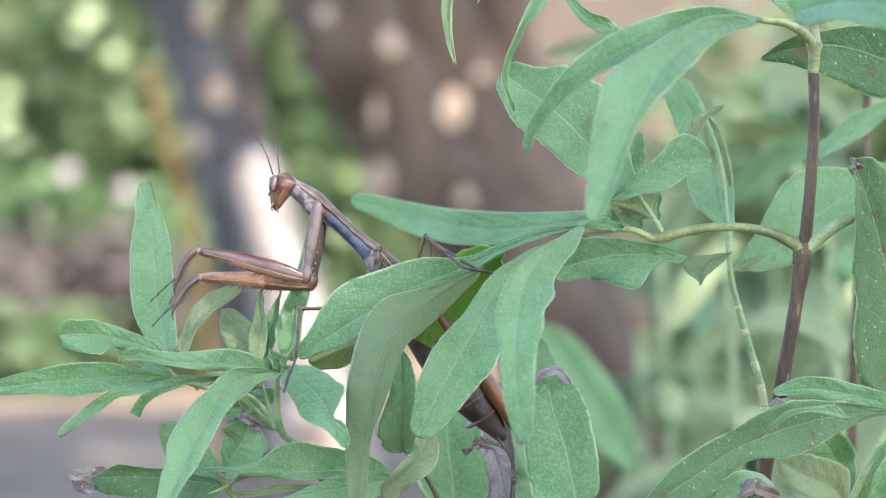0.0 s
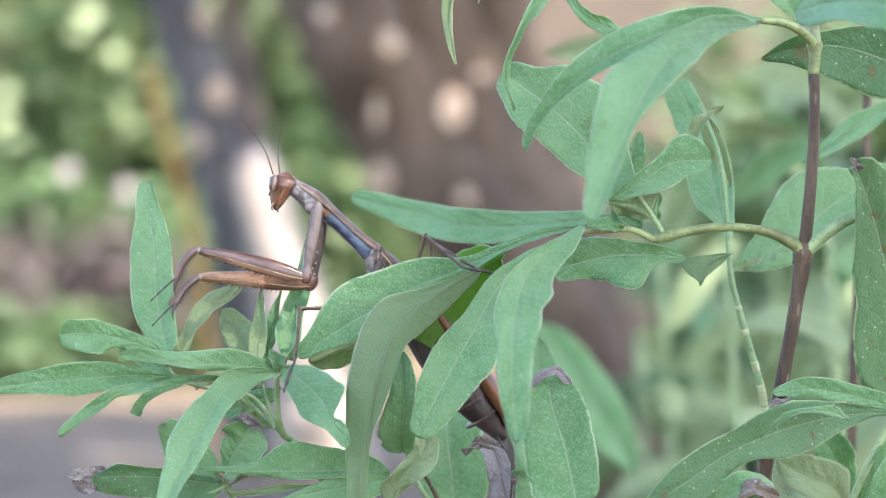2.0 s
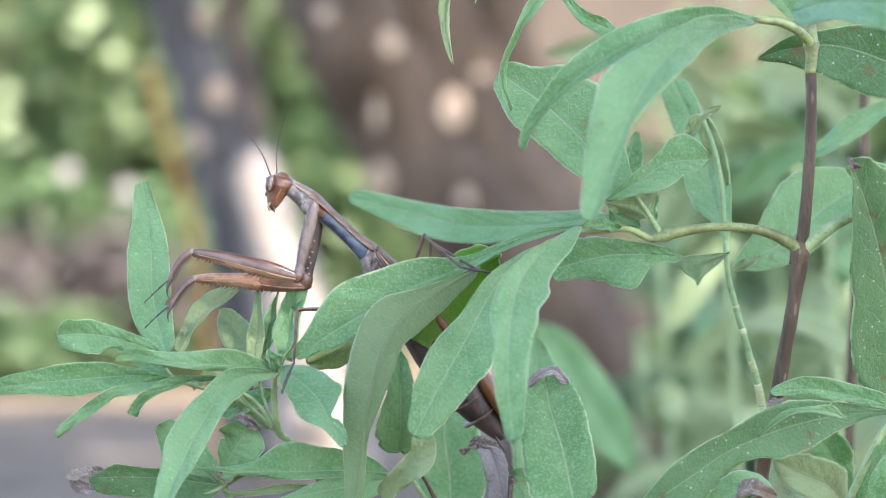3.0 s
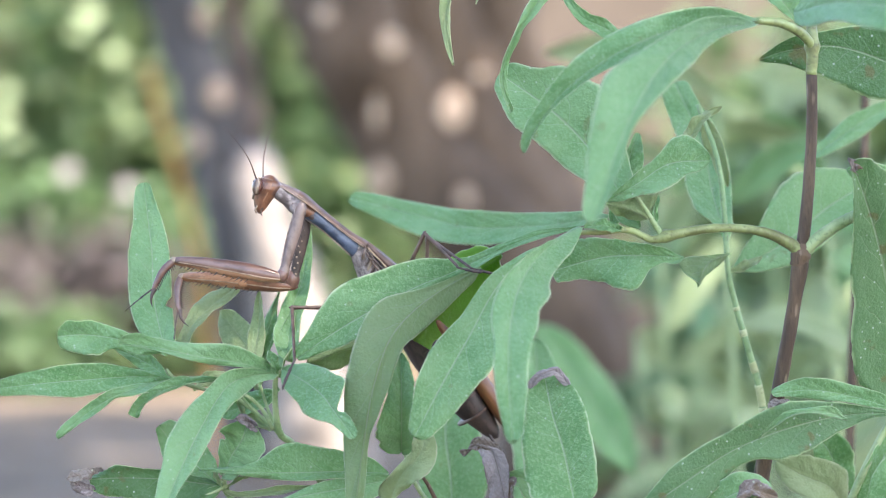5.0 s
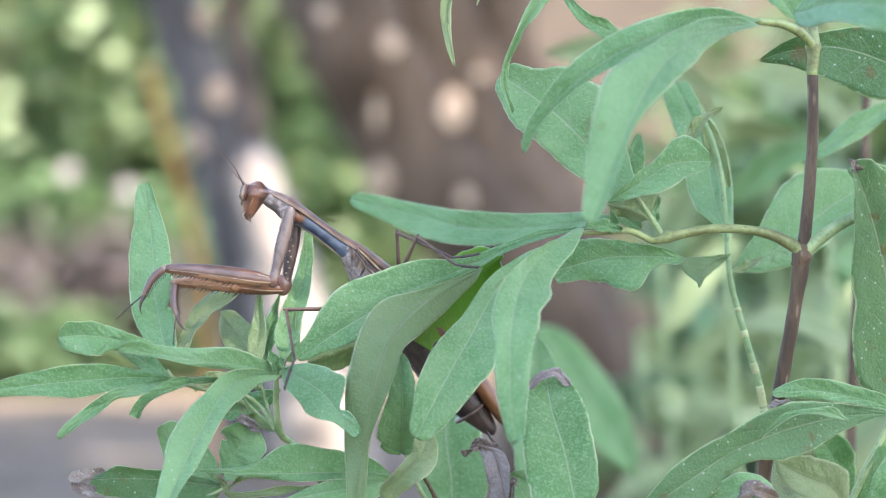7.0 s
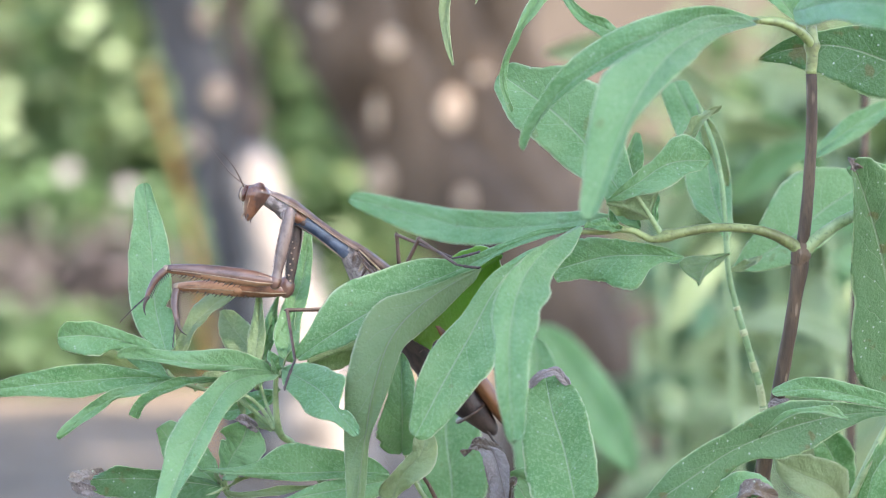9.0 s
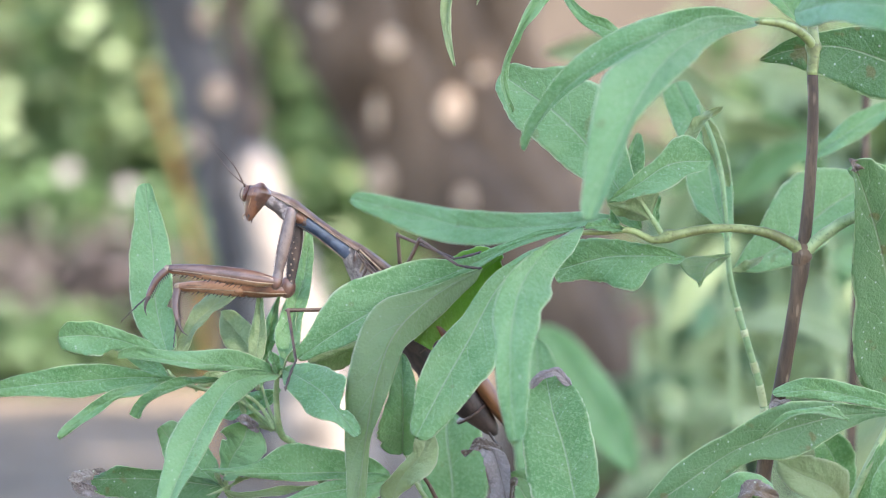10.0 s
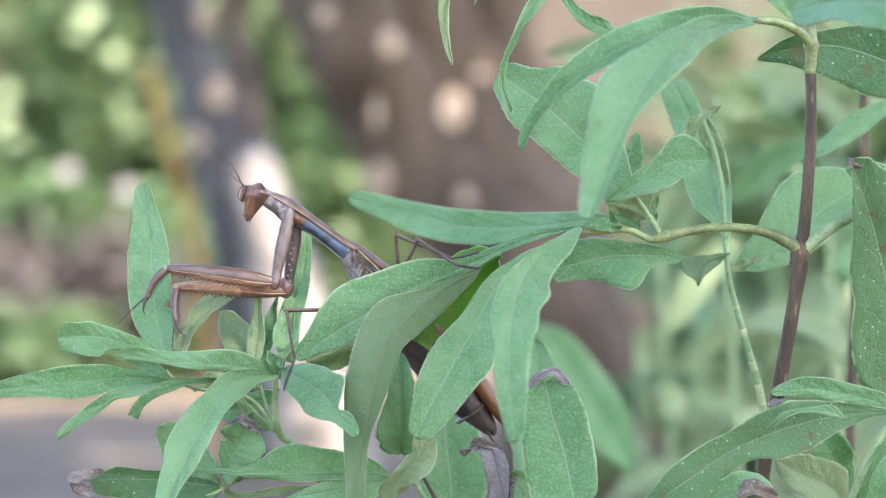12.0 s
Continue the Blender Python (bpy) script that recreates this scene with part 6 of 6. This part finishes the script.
    swing(JOINTED['near_tibia'], [
              (0, -55.2, 2.5, -0.6, -59.3, 2, -6.8), (2.7, -55.2, 2.5, -0.6, -59.3, 2, -6.8), (3.2, -56.3, 2.5, -1.5, -61, 2, -7.4), (4.8, -59, 2.5, -2.8, -63.6, 2, -9.1),
              (5.5, -60.4, 2.5, -2.6, -65.1, 2, -8.8), (6.2, -60.9, 2.5, -2.8, -64.9, 2, -9), (6.5, -61.7, 2.5, -4.2, -66.3, 2, -10.4), (7.2, -61.8, 2.5, -4.3, -66.6, 2, -10.4),
              (8.8, -61, 2.5, -4.4, -65.8, 2, -10.8), (12, -61, 2.5, -4.4, -65.8, 2, -10.8)])
    swing(JOINTED['near_tarsus'], [
              (0, -59.3, 2, -6.8, -64.8, 1, -11.7), (2.7, -59.3, 2, -6.8, -64.8, 1, -11.7), (3.2, -61, 2, -7.4, -66.5, 1, -12.4), (4.8, -63.6, 2, -9.1, -68.8, 1, -13.2),
              (5.5, -65.1, 2, -8.8, -71.4, 1, -13.8), (6.2, -64.9, 2, -9, -71.3, 1, -14.4), (6.5, -66.3, 2, -10.4, -72.7, 1, -15.7), (7.2, -66.6, 2, -10.4, -72.6, 1, -15.8),
              (8.8, -65.8, 2, -10.8, -71.5, 1, -16.2), (12, -65.8, 2, -10.8, -71.5, 1, -16.2)])
    swing(JOINTED['far_coxa'], [
              (0, -27.5, 9.5, 7.9, -29.7, 10, -8.2), (2.7, -27.5, 9.5, 7.9, -29.7, 10, -8.2), (3.2, -27.9, 9.5, 7.9, -30.9, 10, -8.6), (4.8, -30.1, 9.5, 8.1, -33.3, 10, -8.4),
              (5.5, -31.1, 9.5, 7.9, -34, 10, -8.1), (6.2, -31.5, 9.5, 7.8, -34.2, 10, -8.7), (6.5, -32.7, 9.5, 7.3, -35.2, 10, -8.7), (7.2, -33, 9.5, 7.2, -35.4, 10, -8.7),
              (8.8, -32.6, 9.5, 6.7, -34.6, 10, -9.3), (12, -32.6, 9.5, 6.7, -34.6, 10, -9.3)])
    swing(JOINTED['far_femur'], [
              (0, -29.7, 10, -8.2, -54.9, 8, -6.7), (2.7, -29.7, 10, -8.2, -54.9, 8, -6.7), (3.2, -30.9, 10, -8.6, -55.8, 8, -7.2), (4.8, -33.3, 10, -8.4, -58.2, 8, -6.4),
              (5.5, -34, 10, -8.1, -58.8, 8, -6.6), (6.2, -34.2, 10, -8.7, -58.9, 8, -7.1), (6.5, -35.2, 10, -8.7, -59.6, 8, -7.5), (7.2, -35.4, 10, -8.7, -59.8, 8, -7.5),
              (8.8, -34.6, 10, -9.3, -59.2, 8, -8.5), (12, -34.6, 10, -9.3, -59.2, 8, -8.5)])
    swing(JOINTED['far_tibia'], [
              (0, -54.9, 8, -6.7, -60.4, 6, -13), (2.7, -54.9, 8, -6.7, -60.4, 6, -13), (3.2, -55.8, 8, -7.2, -61.7, 6, -13.9), (4.8, -58.2, 8, -6.4, -58.9, 6, -13.9),
              (5.5, -58.8, 8, -6.6, -58.9, 6, -13.9), (6.2, -58.9, 8, -7.1, -59, 6, -14.6), (6.5, -59.6, 8, -7.5, -59.3, 6, -15), (7.2, -59.8, 8, -7.5, -59.5, 6, -15),
              (8.8, -59.2, 8, -8.5, -59.3, 6, -15.6), (12, -59.2, 8, -8.5, -59.3, 6, -15.6)])
    swing(JOINTED['far_tarsus'], [
              (0, -60.4, 6, -13, -67.1, 4, -19.6), (2.7, -60.4, 6, -13, -67.1, 4, -19.6), (3.2, -61.7, 6, -13.9, -68.9, 4, -20.1), (4.8, -58.9, 6, -13.9, -60.1, 4, -20.2),
              (5.5, -58.9, 6, -13.9, -59.3, 4, -20.4), (6.2, -59, 6, -14.6, -60.2, 4, -20.9), (6.5, -59.3, 6, -15, -60, 4, -21.8), (7.2, -59.5, 6, -15, -60.1, 4, -21.5),
              (8.8, -59.3, 6, -15.6, -60.1, 4, -22), (12, -59.3, 6, -15.6, -60.1, 4, -22)])
    swing(JOINTED['mid_femur'], [
              (0, -18.4, 6, -13.4, -31.8, 1, -13.6), (2.7, -18.4, 6, -13.4, -31.8, 1, -13.6), (3.2, -17.8, 6, -13.4, -32, 1, -13.9), (4.8, -18.2, 6, -13.2, -33, 1, -13.2),
              (5.5, -18.6, 6, -13.4, -33.9, 1, -13), (6.2, -19.2, 6, -13.1, -34.3, 1, -13), (6.5, -19.1, 6, -13.2, -34.6, 1, -13.4), (7.2, -18.9, 6, -13.2, -34.8, 1, -13.4),
              (8.8, -18.8, 6, -13.4, -34.4, 1, -13.6), (12, -18.8, 6, -13.4, -34.4, 1, -13.6)], 16.0)
    swing(JOINTED['mid_tibia'], [
              (0, -31.8, 1, -13.6, -32.5, -11, -24.8), (2.7, -31.8, 1, -13.6, -32.5, -11, -24.8), (3.2, -32, 1, -13.9, -31.9, -11, -25.4), (4.8, -33, 1, -13.2, -32, -11, -24.4),
              (5.5, -33.9, 1, -13, -32.4, -11, -24.2), (6.2, -34.3, 1, -13, -32.7, -11, -24.1), (6.5, -34.6, 1, -13.4, -32.2, -11, -24.1), (7.2, -34.8, 1, -13.4, -32.4, -11, -24.1),
              (8.8, -34.4, 1, -13.6, -32.1, -11, -24.3), (12, -34.4, 1, -13.6, -32.1, -11, -24.3)])
    swing(JOINTED['mid_tarsus'], [
              (0, -32.5, -11, -24.8, -35, -16, -32), (2.7, -32.5, -11, -24.8, -35, -16, -32), (3.2, -31.9, -11, -25.4, -34.6, -16, -32), (4.8, -32, -11, -24.4, -34.6, -16, -30.6),
              (5.5, -32.4, -11, -24.2, -34.9, -16, -30.5), (6.2, -32.7, -11, -24.1, -35.1, -16, -30.4), (6.5, -32.2, -11, -24.1, -34.5, -16, -30.4), (7.2, -32.4, -11, -24.1, -34.4, -16, -30.4),
              (8.8, -32.1, -11, -24.3, -34.3, -16, -30.5), (12, -32.1, -11, -24.3, -34.3, -16, -30.5)])
    swing(JOINTED['hind_femur'], [
              (0, -8.1, 8, -10.3, -4.2, 4, 2.6), (2.7, -8.1, 8, -10.3, -4.2, 4, 2.6), (3.2, -8.4, 8, -10.3, -3.6, 4, 2.3), (4.8, -9.8, 8, -9.5, -3.5, 4, 3.2),
              (5.5, -10.5, 8, -9.5, -5.6, 4, 3.8), (6.2, -10.8, 8, -9.2, -5.3, 4, 3), (6.5, -11.2, 8, -9.3, -5.5, 4, 3), (7.2, -11.4, 8, -9.3, -5.8, 4, 2.6),
              (8.8, -11, 8, -9.4, -5.3, 4, 2.1), (12, -11, 8, -9.4, -5.3, 4, 2.1)], 14.1)
    swing(JOINTED['hind_tibia'], [
              (0, -4.2, 4, 2.6, 4, -5, -4.3), (2.7, -4.2, 4, 2.6, 4, -5, -4.3), (3.2, -3.6, 4, 2.3, 4.5, -5, -4.3), (4.8, -3.5, 4, 3.2, 3.7, -5, -4.1),
              (5.5, -5.6, 4, 3.8, 3, -5, -4.2), (6.2, -5.3, 4, 3, 2.7, -5, -3.9), (6.5, -5.5, 4, 3, 2.6, -5, -3.7), (7.2, -5.8, 4, 2.6, 2.6, -5, -3.3),
              (8.8, -5.3, 4, 2.1, 3.1, -5, -3.5), (12, -5.3, 4, 2.1, 3.1, -5, -3.5)])
    swing(JOINTED['hind_tarsus'], [
              (0, 4, -5, -4.3, 9, -5, -5.2), (2.7, 4, -5, -4.3, 9, -5, -5.2), (3.2, 4.5, -5, -4.3, 9.4, -5, -5.2), (4.8, 3.7, -5, -4.1, 8.7, -5, -5.2),
              (5.5, 3, -5, -4.2, 8.4, -5, -5.2), (6.2, 2.7, -5, -3.9, 8, -5, -4.8), (6.5, 2.6, -5, -3.7, 8.5, -5, -4.6), (7.2, 2.6, -5, -3.3, 8.2, -5, -4),
              (8.8, 3.1, -5, -3.5, 8.5, -5, -4.3), (12, 3.1, -5, -3.5, 8.5, -5, -4.3)])
    swing(JOINTED['far_hind_femur'], [
              (0, -2.8, 14, -10.4, -2.9, 12, 1.3), (2.7, -2.8, 14, -10.4, -2.9, 12, 1.3), (3.2, -2.2, 14, -10.4, -2.2, 12, 1.1), (4.8, -3.5, 14, -10.2, -3.3, 12, 2.6),
              (5.5, -4, 14, -10.2, -4, 12, 2.8), (5.8, -5.6, 14, -10, -9.6, 12, 3.9), (5.9, -6.2, 14, -9.9, -10.5, 12, 3.9), (6, -6.9, 14, -9.9, -11.5, 12, 3.8),
              (6.1, -7.7, 14, -9.9, -11.4, 12, 4), (6.2, -8.4, 14, -9.9, -9.7, 12, 4.3), (6.3, -8.6, 14, -9.9, -7.3, 12, 4.7), (6.4, -8.7, 14, -10, -6.2, 12, 4.3),
              (6.5, -8.9, 14, -10, -8, 12, 3.8), (7.2, -9.7, 14, -10, -10.5, 12, 3.7), (8.8, -9.3, 14, -10.1, -10.3, 12, 3.1), (12, -9.3, 14, -10.1, -10.3, 12, 3.1)], 14.2)
    swing(JOINTED['far_hind_tibia'], [
              (0, -2.9, 12, 1.3, 6, 0, -4), (2.7, -2.9, 12, 1.3, 6, 0, -4), (3.2, -2.2, 12, 1.1, 6.6, 0, -4), (4.8, -3.3, 12, 2.6, 5.7, 0, -3.7),
              (5.5, -4, 12, 2.8, 4.8, 0, -3.7), (5.8, -9.6, 12, 3.9, 0.3, 0, -3.3), (6, -11.5, 12, 3.8, 5, 8, 1.4), (6.1, -11.4, 12, 4, 8.3, 12, 6.5),
              (6.2, -9.7, 12, 4.3, 5.2, 1, 8.3), (6.3, -7.3, 12, 4.7, 8.8, 3, 9.2), (6.4, -6.2, 12, 4.3, 8.2, 2, 5), (6.5, -8, 12, 3.8, 2.8, 0, 0.7),
              (7.2, -10.5, 12, 3.7, 3, 0, -2.3), (8.8, -10.3, 12, 3.1, 3.1, 0, -2.4), (12, -10.3, 12, 3.1, 3.1, 0, -2.4)])
    swing(JOINTED['far_hind_tarsus'], [
              (0, 7.1, -1.5, -4.7, 11.3, -1.5, -5.6), (2.7, 7.1, -1.5, -4.7, 11.3, -1.5, -5.6), (3.2, 7.8, -1.6, -4.7, 12, -1.6, -5.6), (4.8, 6.5, -1.1, -4.3, 10.7, -1.1, -5.3),
              (5.5, 5.6, -1.2, -4.3, 10.1, -1.2, -5.1), (5.8, 0.7, -0.5, -3.6, 6.5, -0.5, -3.8), (6, 5.6, 7.8, 1.3, 10.7, 7.8, 2.3), (6.1, 6.3, 12, 6.2, 10.1, 12, 8),
              (6.2, 4.3, 1.7, 8.1, 9.3, 0.7, 10.1), (6.3, 7.8, 3.6, 8.9, 14.1, 3.6, 16.1), (6.4, 8.4, 1.9, 5, 13.9, 0.9, 6.5), (6.5, 3.7, -1, 0.4, 9.9, -1, -0.8),
              (7.2, 2.1, 0.8, -1.9, 7.4, 0.8, -0.7), (8.8, 2.4, 0.6, -2.1, 7.9, 0.6, -0.8), (12, 2.4, 0.6, -2.1, 7.9, 0.6, -0.8)])
    swing(JOINTED['near_antenna'], [
              (0, -38.2, 5.5, 16.3, -48.5, 2, 32.2), (2.7, -38.2, 5.5, 16.3, -48.5, 2, 32.2), (3.2, -38.1, 5.5, 15.9, -49.9, 2, 31.1), (4.8, -40.9, 5.5, 15.3, -52, 2, 30.5),
              (5.5, -42.3, 5.5, 15.6, -51.8, 2, 30.3), (6.2, -42.8, 5.5, 15, -53.8, 2, 26.2), (6.5, -44.1, 5.5, 14.3, -56.7, 2, 26.7), (7.2, -44.5, 5.5, 14.2, -55.4, 2, 26.9),
              (8.8, -44.2, 5.5, 13.8, -54.8, 2, 26), (12, -44.2, 5.5, 13.8, -54.8, 2, 26)])
    swing(JOINTED['far_antenna'], [
              (0, -36.9, 8.5, 16.5, -35.8, 14, 31.6), (2.7, -36.9, 8.5, 16.5, -35.8, 14, 31.6), (3.2, -36.9, 8.5, 16.1, -34.4, 14, 30.4), (4.8, -39.7, 8.5, 15.5, -37.1, 14, 31.1),
              (5.5, -40.9, 8.5, 15.8, -37.4, 14, 31.9), (6.2, -42.1, 8.5, 15.1, -49.6, 14, 26.9), (6.5, -43.8, 8.5, 14.3, -53.1, 14, 27.9), (7.2, -44.1, 8.5, 14.2, -52.9, 14, 27.4),
              (8.8, -43.8, 8.5, 13.9, -54.6, 14, 26.4), (12, -43.8, 8.5, 13.9, -54.6, 14, 26.4)])


motions()
